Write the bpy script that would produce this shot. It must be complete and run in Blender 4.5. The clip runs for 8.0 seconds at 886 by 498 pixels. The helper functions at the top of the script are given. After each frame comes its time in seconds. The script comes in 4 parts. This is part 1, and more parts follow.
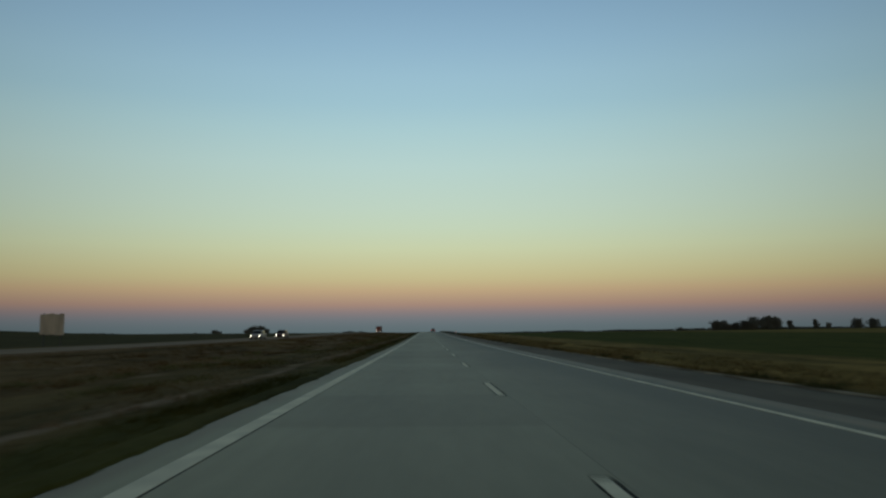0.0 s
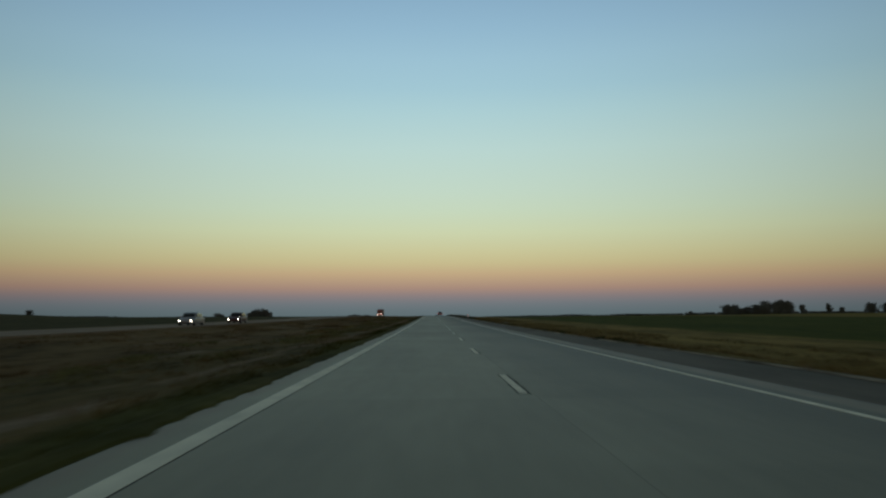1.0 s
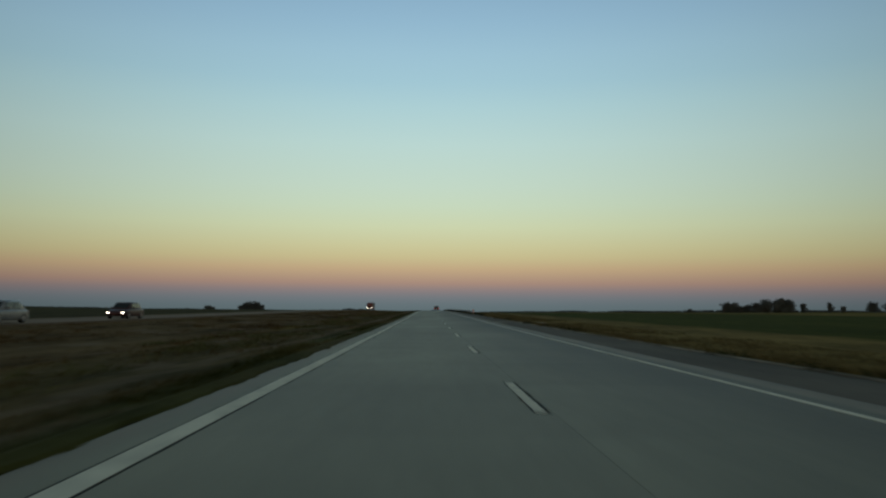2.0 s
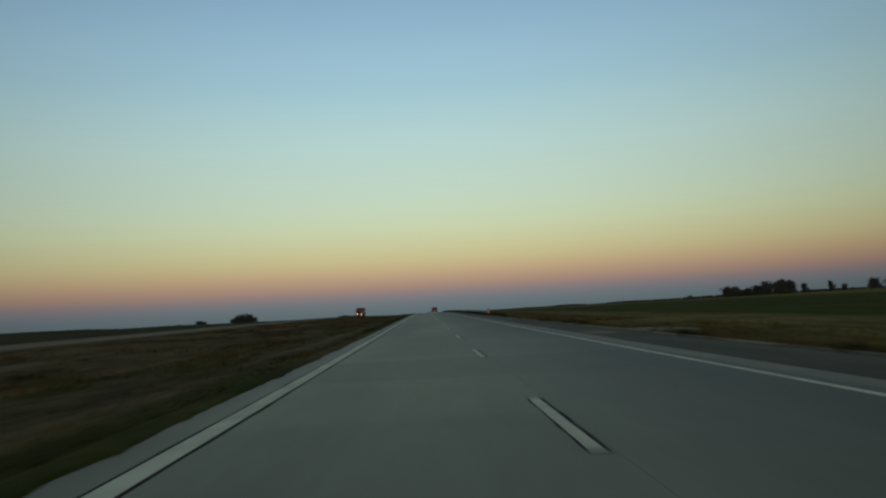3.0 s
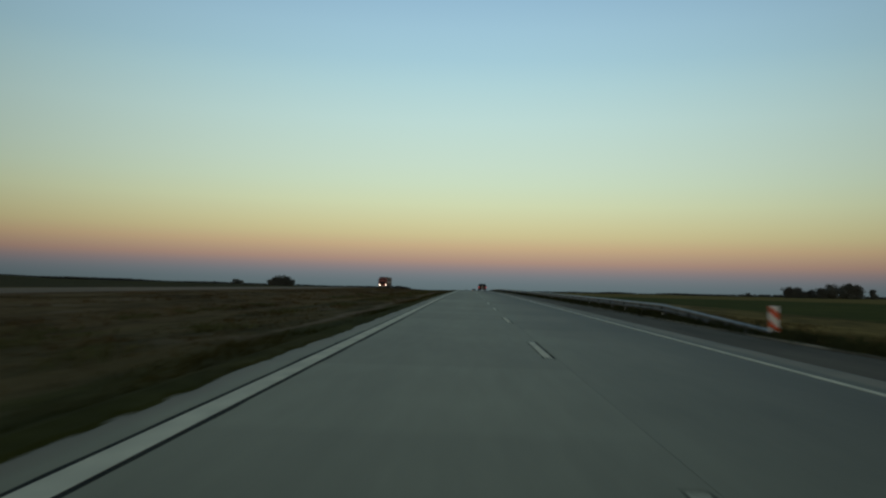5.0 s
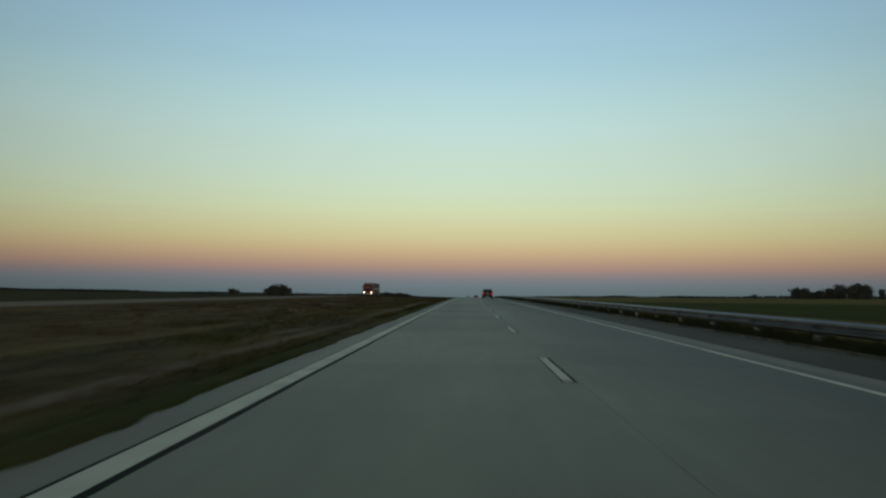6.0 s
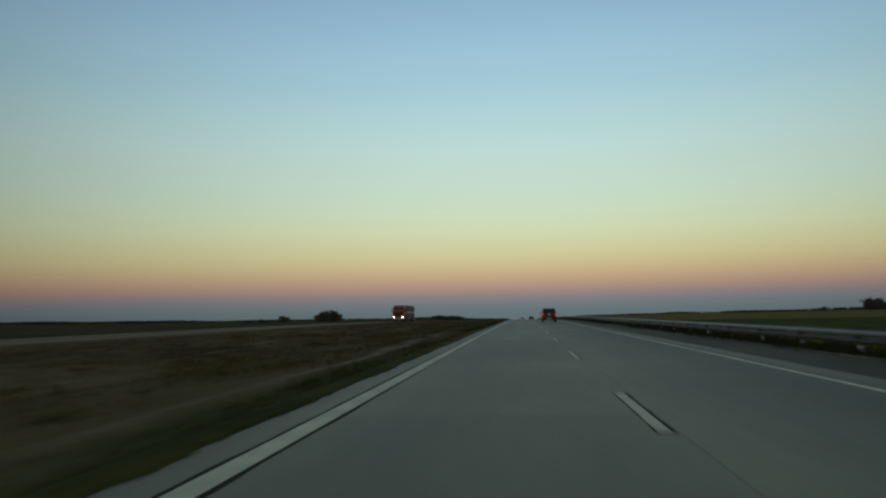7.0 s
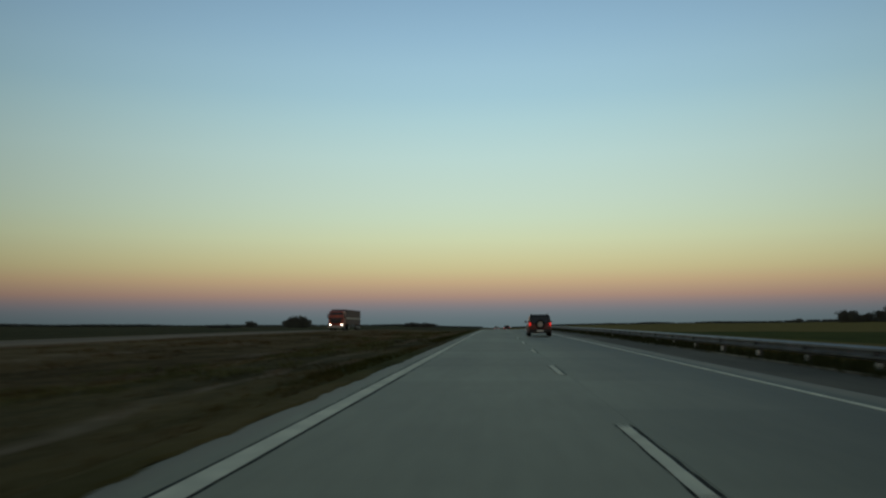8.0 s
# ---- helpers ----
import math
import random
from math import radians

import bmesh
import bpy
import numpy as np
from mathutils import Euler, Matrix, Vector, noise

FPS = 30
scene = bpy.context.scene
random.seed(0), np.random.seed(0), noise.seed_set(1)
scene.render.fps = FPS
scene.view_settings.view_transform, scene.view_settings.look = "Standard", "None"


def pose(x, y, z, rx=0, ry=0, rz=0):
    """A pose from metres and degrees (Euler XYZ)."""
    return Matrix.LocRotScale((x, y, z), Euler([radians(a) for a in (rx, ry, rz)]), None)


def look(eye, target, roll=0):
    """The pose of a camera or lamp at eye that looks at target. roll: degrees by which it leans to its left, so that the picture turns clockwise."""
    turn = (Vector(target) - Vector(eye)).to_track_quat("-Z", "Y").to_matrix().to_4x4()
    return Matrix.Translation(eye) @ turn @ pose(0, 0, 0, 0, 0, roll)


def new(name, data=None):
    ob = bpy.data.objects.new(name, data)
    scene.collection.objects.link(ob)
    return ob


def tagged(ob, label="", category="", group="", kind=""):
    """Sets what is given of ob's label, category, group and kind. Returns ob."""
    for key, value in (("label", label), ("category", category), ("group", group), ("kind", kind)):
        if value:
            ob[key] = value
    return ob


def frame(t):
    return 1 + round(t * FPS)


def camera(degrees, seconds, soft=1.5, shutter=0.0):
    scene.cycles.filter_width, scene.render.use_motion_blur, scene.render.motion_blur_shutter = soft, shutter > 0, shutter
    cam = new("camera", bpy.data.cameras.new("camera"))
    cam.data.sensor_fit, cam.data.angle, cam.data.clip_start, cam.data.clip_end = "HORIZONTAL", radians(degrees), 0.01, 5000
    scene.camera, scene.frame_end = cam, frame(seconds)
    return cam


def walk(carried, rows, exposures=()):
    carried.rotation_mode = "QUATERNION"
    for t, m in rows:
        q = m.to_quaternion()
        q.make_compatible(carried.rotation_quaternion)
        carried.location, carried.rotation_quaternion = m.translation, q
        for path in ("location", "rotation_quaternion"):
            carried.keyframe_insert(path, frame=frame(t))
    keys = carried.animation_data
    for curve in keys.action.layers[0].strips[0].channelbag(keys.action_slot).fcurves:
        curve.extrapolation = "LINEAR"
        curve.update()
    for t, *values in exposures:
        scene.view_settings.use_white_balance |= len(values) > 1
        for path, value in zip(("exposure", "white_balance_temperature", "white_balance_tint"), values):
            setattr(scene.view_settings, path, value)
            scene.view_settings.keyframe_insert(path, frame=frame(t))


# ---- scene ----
# Camera: seconds, place (x, y, z), turn to the right, upward tilt and lean in degrees.
cam = camera(58.6, 8.0, soft=2.3, shutter=0.3)
PATH = [
    (0.0, -0.055, 0.00, 1.158, 1.250, 6.060, -0.380),
    (0.2, -0.054, 7.78, 1.159, 1.015, 5.532, -0.173),
    (0.3, -0.053, 11.68, 1.160, 0.867, 5.455, 0.734),
    (0.5, -0.052, 19.46, 1.165, 0.720, 5.490, 0.700),
    (0.7, -0.043, 27.23, 1.171, 0.734, 4.814, 0.247),
    (0.8, -0.039, 31.12, 1.175, 0.363, 4.593, -0.373),
    (1.0, -0.030, 38.89, 1.185, 0.800, 4.890, -0.250),
    (1.2, -0.032, 46.66, 1.197, 0.592, 4.757, 0.180),
    (1.3, -0.034, 50.55, 1.204, 0.964, 4.130, 0.111),
    (1.5, -0.036, 58.32, 1.219, 0.650, 3.587, 0.540),
    (1.7, 0.001, 66.08, 1.237, 0.830, 3.913, 0.420),
    (2.8, 0.054, 108.74, 1.374, 1.471, 5.179, 0.535),
    (2.9, 0.045, 112.61, 1.390, 2.137, 4.799, -1.803),
    (3.0, 0.036, 116.49, 1.407, 1.554, 4.591, -2.996),
    (3.1, 0.043, 120.36, 1.424, 1.420, 4.901, -2.453),
    (3.2, 0.051, 124.23, 1.442, 1.688, 5.870, -0.206),
    (3.3, 0.058, 128.11, 1.460, 1.714, 6.111, 0.256),
    (3.5, 0.073, 135.85, 1.498, 2.693, 5.062, 0.167),
    (3.7, 0.049, 143.59, 1.538, 2.685, 6.275, 0.258),
    (3.8, 0.037, 147.45, 1.558, 1.760, 4.962, -2.410),
    (4.0, 0.013, 155.19, 1.601, -0.468, 3.846, -1.143),
    (4.2, 0.014, 162.92, 1.645, -2.201, 4.250, -1.476),
    (4.3, 0.015, 166.79, 1.668, -2.235, 4.357, -0.062),
    (4.5, 0.016, 174.52, 1.715, -1.791, 3.015, 0.941),
    (4.7, -0.015, 182.25, 1.764, -1.887, 2.898, 1.824),
    (5.8, 0.022, 224.70, 2.029, -1.861, 2.842, 0.546),
    (6.0, 0.034, 232.41, 2.076, -1.949, 3.340, 0.684),
    (6.1, 0.036, 236.26, 2.099, -2.780, 3.682, -0.288),
    (6.2, 0.037, 240.11, 2.122, -2.895, 3.252, 0.451),
    (6.3, 0.039, 243.97, 2.145, -3.039, 3.821, 0.451),
    (6.5, 0.042, 251.67, 2.189, -5.074, 5.227, -1.191),
    (6.7, 0.030, 259.37, 2.231, -5.960, 4.272, -0.516),
    (6.8, 0.024, 263.22, 2.251, -5.879, 4.247, -0.095),
    (7.0, 0.012, 270.92, 2.290, -5.720, 4.950, -0.980),
    (7.2, -0.020, 278.61, 2.326, -5.246, 5.612, -0.443),
    (7.3, -0.036, 282.46, 2.343, -5.150, 5.722, -0.501),
    (7.5, -0.068, 290.15, 2.376, -5.015, 6.180, -0.620),
    (7.7, -0.061, 297.84, 2.407, -4.416, 5.711, -0.493),
    (7.8, -0.057, 301.68, 2.422, -4.411, 6.147, -1.017),
    (8.0, -0.050, 309.37, 2.451, -3.925, 5.460, -0.270),
]


def aim(x, y, z, turn, tilt, lean):
    a, b = radians(turn), radians(tilt)
    way = Vector((math.sin(a) * math.cos(b), math.cos(a) * math.cos(b), math.sin(b)))
    eye = Vector((x, y, z))
    return look(eye, eye + way, lean)


walk(cam, [(r[0], aim(*r[1:])) for r in PATH], exposures=[(0.0, -0.14), (1.5, -0.06), (3.0, -0.12), (4.5, -0.07), (5.8, 0.02), (7.5, -0.05), (8.0, -0.08)])


# ---- world: dusk sky opposite the sunset ----
def lin(r, g, b):
    """Linear colour from 0-255 values."""
    return tuple(((c / 255) / 12.92 if c / 255 < 0.04045 else ((c / 255 + 0.055) / 1.055) ** 2.4) for c in (r, g, b)) + (1.0,)


def ramp_node(nt, stops):
    n = nt.nodes.new("ShaderNodeValToRGB")
    el = n.color_ramp.elements
    while len(el) > 1:
        el.remove(el[-1])
    el[0].position, el[0].color = stops[0]
    for pos, col in stops[1:]:
        e = el.new(pos)
        e.color = col
    return n


world = bpy.data.worlds.new("dusk_sky")
scene.world = world
world.use_nodes = True
wt = world.node_tree
wt.nodes.clear()
w_out = wt.nodes.new("ShaderNodeOutputWorld")
w_bg = wt.nodes.new("ShaderNodeBackground")
w_tc = wt.nodes.new("ShaderNodeTexCoord")
w_sep = wt.nodes.new("ShaderNodeSeparateXYZ")
wt.links.new(w_tc.outputs["Generated"], w_sep.inputs[0])
# sine of the elevation for the side away from the sunset
w_h = wt.nodes.new("ShaderNodeMapRange")
w_h.inputs["From Max"].default_value = 1.0
wt.links.new(w_sep.outputs["Z"], w_h.inputs["Value"])
SKY = [(0.0, 96, 112, 116), (0.5, 103, 117, 122), (1.0, 117, 123, 128), (1.5, 141, 129, 129), (2.05, 171, 142, 126),
       (3.05, 197, 171, 134), (3.9, 204, 193, 146), (4.7, 207, 204, 158), (6.1, 208, 217, 178), (7.6, 203, 221, 194),
       (9.0, 199, 221, 203), (12.0, 190, 219, 214), (14.6, 177, 212, 217), (16.4, 166, 204, 217), (18.4, 160, 198, 216),
       (20.5, 150, 188, 211), (23.5, 136, 173, 200), (30.0, 116, 146, 168), (45.0, 95, 114, 122), (65.0, 80, 94, 96), (89.0, 72, 84, 86)]
w_east = ramp_node(wt, [(math.sin(radians(e)), lin(r, g, b)) for e, r, g, b in SKY])
wt.links.new(w_h.outputs["Result"], w_east.inputs["Fac"])
# the sunset glow behind the camera
w_west = ramp_node(wt, [(0.0, (0.95, 0.55, 0.28, 1)), (0.06, (0.85, 0.6, 0.38, 1)), (0.18, (0.5, 0.52, 0.48, 1)), (0.5, (0.16, 0.21, 0.25, 1)), (1.0, (0.06, 0.09, 0.11, 1))])
wt.links.new(w_h.outputs["Result"], w_west.inputs["Fac"])
w_side = wt.nodes.new("ShaderNodeMapRange")
w_side.interpolation_type = "SMOOTHSTEP"
w_side.inputs["From Min"].default_value, w_side.inputs["From Max"].default_value = 0.1, -0.9
wt.links.new(w_sep.outputs["Y"], w_side.inputs["Value"])
w_mix = wt.nodes.new("ShaderNodeMix")
w_mix.data_type = "RGBA"
wt.links.new(w_side.outputs["Result"], w_mix.inputs[0])
wt.links.new(w_east.outputs[0], w_mix.inputs[6])
wt.links.new(w_west.outputs[0], w_mix.inputs[7])
# the sky is brightest straight opposite the sunset; its sideways fade mostly imitates lens vignetting
w_sq = wt.nodes.new("ShaderNodeMath")
w_sq.operation = "MULTIPLY"
wt.links.new(w_sep.outputs["X"], w_sq.inputs[0])
wt.links.new(w_sep.outputs["X"], w_sq.inputs[1])
w_fade = wt.nodes.new("ShaderNodeMapRange")
w_fade.inputs["From Max"].default_value = 0.35
w_fade.inputs["To Min"].default_value, w_fade.inputs["To Max"].default_value = 1.0, 0.55
wt.links.new(w_sq.outputs[0], w_fade.inputs["Value"])
w_dim = wt.nodes.new("ShaderNodeVectorMath")
w_dim.operation = "SCALE"
wt.links.new(w_mix.outputs[2], w_dim.inputs[0])
wt.links.new(w_fade.outputs[0], w_dim.inputs["Scale"])
wt.links.new(w_dim.outputs[0], w_bg.inputs["Color"])
w_bg.inputs["Strength"].default_value = 1.0
wt.links.new(w_bg.outputs[0], w_out.inputs[0])


# ---- materials ----
def material(name, base, rough=0.8, metal=0.0, dark=None, scale=1.0, detail=6.0, bump=0.0, stretch=(1, 1, 1), spread=(0.35, 0.65), vary=0.0, fine=0.0):
    """Base colour broken up by noise towards a second colour, fine grain, relief, and a shift from piece to piece."""
    m = bpy.data.materials.new(name)
    m.use_nodes = True
    nt = m.node_tree
    bs = nt.nodes["Principled BSDF"]
    bs.inputs["Roughness"].default_value = rough
    bs.inputs["Metallic"].default_value = metal
    if rough >= 0.84:
        bs.inputs["Specular IOR Level"].default_value = 0.12
    tc = nt.nodes.new("ShaderNodeTexCoord")
    mp = nt.nodes.new("ShaderNodeMapping")
    mp.inputs["Scale"].default_value = stretch
    nt.links.new(tc.outputs["Object"], mp.inputs["Vector"])
    dark = dark or tuple(c * 0.7 for c in base)
    no = nt.nodes.new("ShaderNodeTexNoise")
    no.inputs["Scale"].default_value, no.inputs["Detail"].default_value = scale, detail
    nt.links.new(mp.outputs[0], no.inputs["Vector"])
    rp = ramp_node(nt, [(spread[0], (*dark, 1)), (spread[1], (*base, 1))])
    nt.links.new(no.outputs["Fac"], rp.inputs["Fac"])
    col = rp.outputs[0]
    if fine or bump:
        n2 = nt.nodes.new("ShaderNodeTexNoise")
        n2.inputs["Scale"].default_value, n2.inputs["Detail"].default_value = scale * 14, 4
        nt.links.new(mp.outputs[0], n2.inputs["Vector"])
        if fine:
            hs = nt.nodes.new("ShaderNodeHueSaturation")
            mr = nt.nodes.new("ShaderNodeMapRange")
            mr.inputs["To Min"].default_value, mr.inputs["To Max"].default_value = 1 - fine, 1 + fine
            nt.links.new(n2.outputs["Fac"], mr.inputs["Value"])
            nt.links.new(mr.outputs[0], hs.inputs["Value"])
            nt.links.new(col, hs.inputs["Color"])
            col = hs.outputs[0]
        if bump:
            bp = nt.nodes.new("ShaderNodeBump")
            bp.inputs["Strength"].default_value = bump
            bp.inputs["Distance"].default_value = 0.02
            nt.links.new(n2.outputs["Fac"], bp.inputs["Height"])
            nt.links.new(bp.outputs[0], bs.inputs["Normal"])
    if vary:
        oi = nt.nodes.new("ShaderNodeObjectInfo")
        mv = nt.nodes.new("ShaderNodeMapRange")
        mv.inputs["To Min"].default_value, mv.inputs["To Max"].default_value = 1 - vary, 1 + vary
        nt.links.new(oi.outputs["Random"], mv.inputs["Value"])
        hv = nt.nodes.new("ShaderNodeHueSaturation")
        nt.links.new(mv.outputs[0], hv.inputs["Value"])
        nt.links.new(col, hv.inputs["Color"])
        col = hv.outputs[0]
    nt.links.new(col, bs.inputs["Base Color"])
    return m


def glowing(name, colour, strength):
    m = bpy.data.materials.new(name)
    m.use_nodes = True
    bs = m.node_tree.nodes["Principled BSDF"]
    bs.inputs["Base Color"].default_value = (*colour, 1)
    bs.inputs["Emission Color"].default_value = (*colour, 1)
    bs.inputs["Emission Strength"].default_value = strength
    return m


def ground_material():
    """Grass and fields in strips along the road, each broken by noise, with worn earth in the median."""
    m = bpy.data.materials.new("grass_and_fields")
    m.use_nodes = True
    nt = m.node_tree
    bs = nt.nodes["Principled BSDF"]
    bs.inputs["Roughness"].default_value = 0.95
    bs.inputs["Specular IOR Level"].default_value = 0.02
    tc = nt.nodes.new("ShaderNodeTexCoord")

    def noise_of(scale, stretch, detail=6.0):
        mp = nt.nodes.new("ShaderNodeMapping")
        mp.inputs["Scale"].default_value = stretch
        nt.links.new(tc.outputs["Object"], mp.inputs["Vector"])
        no = nt.nodes.new("ShaderNodeTexNoise")
        no.inputs["Scale"].default_value, no.inputs["Detail"].default_value = scale, detail
        nt.links.new(mp.outputs[0], no.inputs["Vector"])
        return no.outputs["Fac"]

    def math_of(op, a, b):
        n = nt.nodes.new("ShaderNodeMath")
        n.operation = op
        for k, v in enumerate((a, b)):
            if isinstance(v, (int, float)):
                n.inputs[k].default_value = v
            else:
                nt.links.new(v, n.inputs[k])
        return n.outputs[0]

    def mix_of(fac, a, b):
        n = nt.nodes.new("ShaderNodeMix")
        n.data_type = "RGBA"
        for k, v in ((0, fac), (6, a), (7, b)):
            if isinstance(v, tuple):
                n.inputs[k].default_value = v
            else:
                nt.links.new(v, n.inputs[k])
        return n.outputs[2]

    def band(x, lo, hi, soft):
        up = nt.nodes.new("ShaderNodeMapRange")
        up.interpolation_type = "SMOOTHSTEP"
        up.inputs["From Min"].default_value, up.inputs["From Max"].default_value = lo - soft, lo + soft
        nt.links.new(x, up.inputs["Value"])
        dn = nt.nodes.new("ShaderNodeMapRange")
        dn.interpolation_type = "SMOOTHSTEP"
        dn.inputs["From Min"].default_value, dn.inputs["From Max"].default_value = hi + soft, hi - soft
        nt.links.new(x, dn.inputs["Value"])
        return math_of("MULTIPLY", up.outputs[0], dn.outputs[0])

    sep = nt.nodes.new("ShaderNodeSeparateXYZ")
    nt.links.new(tc.outputs["Object"], sep.inputs[0])
    wob = noise_of(0.05, (1, 1, 1), 4)
    x = math_of("ADD", sep.outputs["X"], math_of("MULTIPLY", math_of("SUBTRACT", wob, 0.5), 5.0))
    streak = noise_of(0.35, (1.0, 0.22, 1.0))
    blot = noise_of(0.06, (1.0, 0.4, 1.0))
    grain = noise_of(3.0, (1, 1, 1), 4)
    wob2 = math_of("ADD", sep.outputs["X"], math_of("MULTIPLY", math_of("SUBTRACT", noise_of(0.10, (1, 0.35, 1), 4), 0.5), 3.2))
    mottle = math_of("ADD", math_of("MULTIPLY", streak, 0.4), math_of("ADD", math_of("MULTIPLY", blot, 0.3), math_of("MULTIPLY", noise_of(1.3, (1.0, 0.3, 1.0), 5), 0.3)))

    def sward(a, b):
        r = ramp_node(nt, [(0.41, (*a, 1)), (0.58, (*b, 1))])
        nt.links.new(mottle, r.inputs["Fac"])
        return r.outputs[0]

    # right verge and everything not named below: dry brown grass
    col = sward(VERGE_A, VERGE_B)
    # median: dry reddish grass, a dark hollow, a worn strip of pale earth, green grass at the paving
    col = mix_of(band(x, -30.0, -9.6, 0.9), col, sward(DRY_A, DRY_B))
    col = mix_of(band(wob2, -9.6, -2.0, 0.6), col, sward(HOLLOW_A, HOLLOW_B))
    lush = nt.nodes.new("ShaderNodeMapRange")
    lush.inputs["From Min"].default_value, lush.inputs["From Max"].default_value = 0.28, 0.52
    nt.links.new(noise_of(0.16, (1.0, 0.35, 1.0), 5), lush.inputs["Value"])
    col = mix_of(math_of("MULTIPLY", band(wob2, -4.35, -2.0, 0.35), lush.outputs[0]), col, sward(GREEN_A, GREEN_B))
    # worn track: its middle drifts along the median and it breaks up in places
    drift = ramp_node(nt, [(y / 400, (v, v, v, 1)) for y, v in ((0, 0.46), (60, 0.43), (130, 0.46), (180, 0.50), (245, 0.58), (300, 0.47), (335, 0.32), (400, 0.40))])
    along = nt.nodes.new("ShaderNodeMapRange")
    along.inputs["From Max"].default_value = 400.0
    nt.links.new(sep.outputs["Y"], along.inputs["Value"])
    nt.links.new(along.outputs[0], drift.inputs["Fac"])
    bared = ramp_node(nt, [(y / 400, (v, v, v, 1)) for y, v in ((0, 1.0), (40, 0.9), (65, 0.45), (110, 0.3), (150, 0.4), (185, 0.6), (245, 0.8), (268, 0.3), (292, 1.0), (312, 0.9), (335, 0.5), (400, 0.7))])
    nt.links.new(along.outputs[0], bared.inputs["Fac"])
    middle = math_of("ADD", math_of("MULTIPLY", drift.outputs[0], 6.0), -7.9)
    ragged = math_of("MULTIPLY", math_of("SUBTRACT", noise_of(0.55, (1, 0.3, 1), 5), 0.5), 2.1)
    off = math_of("ADD", math_of("SUBTRACT", sep.outputs["X"], middle), ragged)
    patch = nt.nodes.new("ShaderNodeMapRange")
    patch.inputs["From Min"].default_value, patch.inputs["From Max"].default_value = 0.38, 0.52
    nt.links.new(math_of("ADD", math_of("MULTIPLY", noise_of(0.07, (1.0, 0.6, 1.0), 4), 0.6), math_of("MULTIPLY", noise_of(0.9, (1.0, 0.35, 1.0), 5), 0.4)), patch.inputs["Value"])
    col = mix_of(math_of("MULTIPLY", math_of("MULTIPLY", band(off, -0.25, 0.25, 0.20), patch.outputs[0]), bared.outputs[0]), col, (*EARTH, 1))
    # bare patches scattered through the dry grass
    bare = nt.nodes.new("ShaderNodeMapRange")
    bare.inputs["From Min"].default_value, bare.inputs["From Max"].default_value = 0.60, 0.70
    nt.links.new(noise_of(0.42, (1.0, 0.28, 1.0), 5), bare.inputs["Value"])
    col = mix_of(math_of("MULTIPLY", math_of("MULTIPLY", band(x, -20.0, -3.8, 0.6), bare.outputs[0]), 0.55), col, (*EARTH, 1))
    # crop on the right, stubble beyond it; dark field beyond the far carriageway
    col = mix_of(band(wob2, 7.9, 9.7, 0.5), col, sward(RANK_A, RANK_B))
    col = mix_of(band(x, 18.5, 27.5, 1.8), col, sward(RANK_A, VERGE_B))
    col = mix_of(band(x, 26.5, 9000.0, 2.0), col, sward(CROP_A, CROP_B))
    edge = math_of("ADD", x, math_of("MULTIPLY", math_of("SUBTRACT", sep.outputs["Y"], 400.0), 0.35))
    col = mix_of(math_of("MULTIPLY", band(edge, 95.0, 90000.0, 9.0), band(x, 26.5, 9000.0, 2.0)), col, sward(STUBBLE_A, STUBBLE_B))
    col = mix_of(band(x, -9000.0, -36.0, 2.0), col, sward(FIELD_A, FIELD_B))
    # gravel rim at the paved edge
    col = mix_of(band(sep.outputs["X"], 7.2, 7.95, 0.12), col, (*GRAVEL, 1))
    hs = nt.nodes.new("ShaderNodeHueSaturation")
    mr = nt.nodes.new("ShaderNodeMapRange")
    mr.inputs["To Min"].default_value, mr.inputs["To Max"].default_value = 0.65, 1.35
    nt.links.new(grain, mr.inputs["Value"])
    nt.links.new(mr.outputs[0], hs.inputs["Value"])
    nt.links.new(col, hs.inputs["Color"])
    nt.links.new(hs.outputs[0], bs.inputs["Base Color"])
    bp = nt.nodes.new("ShaderNodeBump")
    bp.inputs["Strength"].default_value, bp.inputs["Distance"].default_value = 0.5, 0.12
    nt.links.new(grain, bp.inputs["Height"])
    nt.links.new(bp.outputs[0], bs.inputs["Normal"])
    return m


VERGE_A, VERGE_B = (0.118, 0.086, 0.022), (0.250, 0.172, 0.052)
RANK_A, RANK_B = (0.078, 0.060, 0.016), (0.145, 0.105, 0.030)
DRY_A, DRY_B = (0.070, 0.046, 0.018), (0.166, 0.110, 0.049)
HOLLOW_A, HOLLOW_B = (0.058, 0.046, 0.018), (0.142, 0.101, 0.043)
GREEN_A, GREEN_B = (0.034, 0.036, 0.008), (0.083, 0.078, 0.022)
CROP_A, CROP_B = (0.038, 0.047, 0.004), (0.070, 0.077, 0.010)
STUBBLE_A, STUBBLE_B = (0.135, 0.100, 0.022), (0.21, 0.150, 0.038)
FIELD_A, FIELD_B = (0.040, 0.036, 0.012), (0.070, 0.058, 0.022)
EARTH, GRAVEL = (0.235, 0.175, 0.120), (0.19, 0.160, 0.118)

M_GROUND = ground_material()
M_CONCRETE = material("weathered_concrete_paving", (0.230, 0.217, 0.139), 0.62, dark=(0.158, 0.150, 0.098), scale=0.35, stretch=(1.0, 0.14, 1.0), bump=0.25, fine=0.14, spread=(0.3, 0.7))


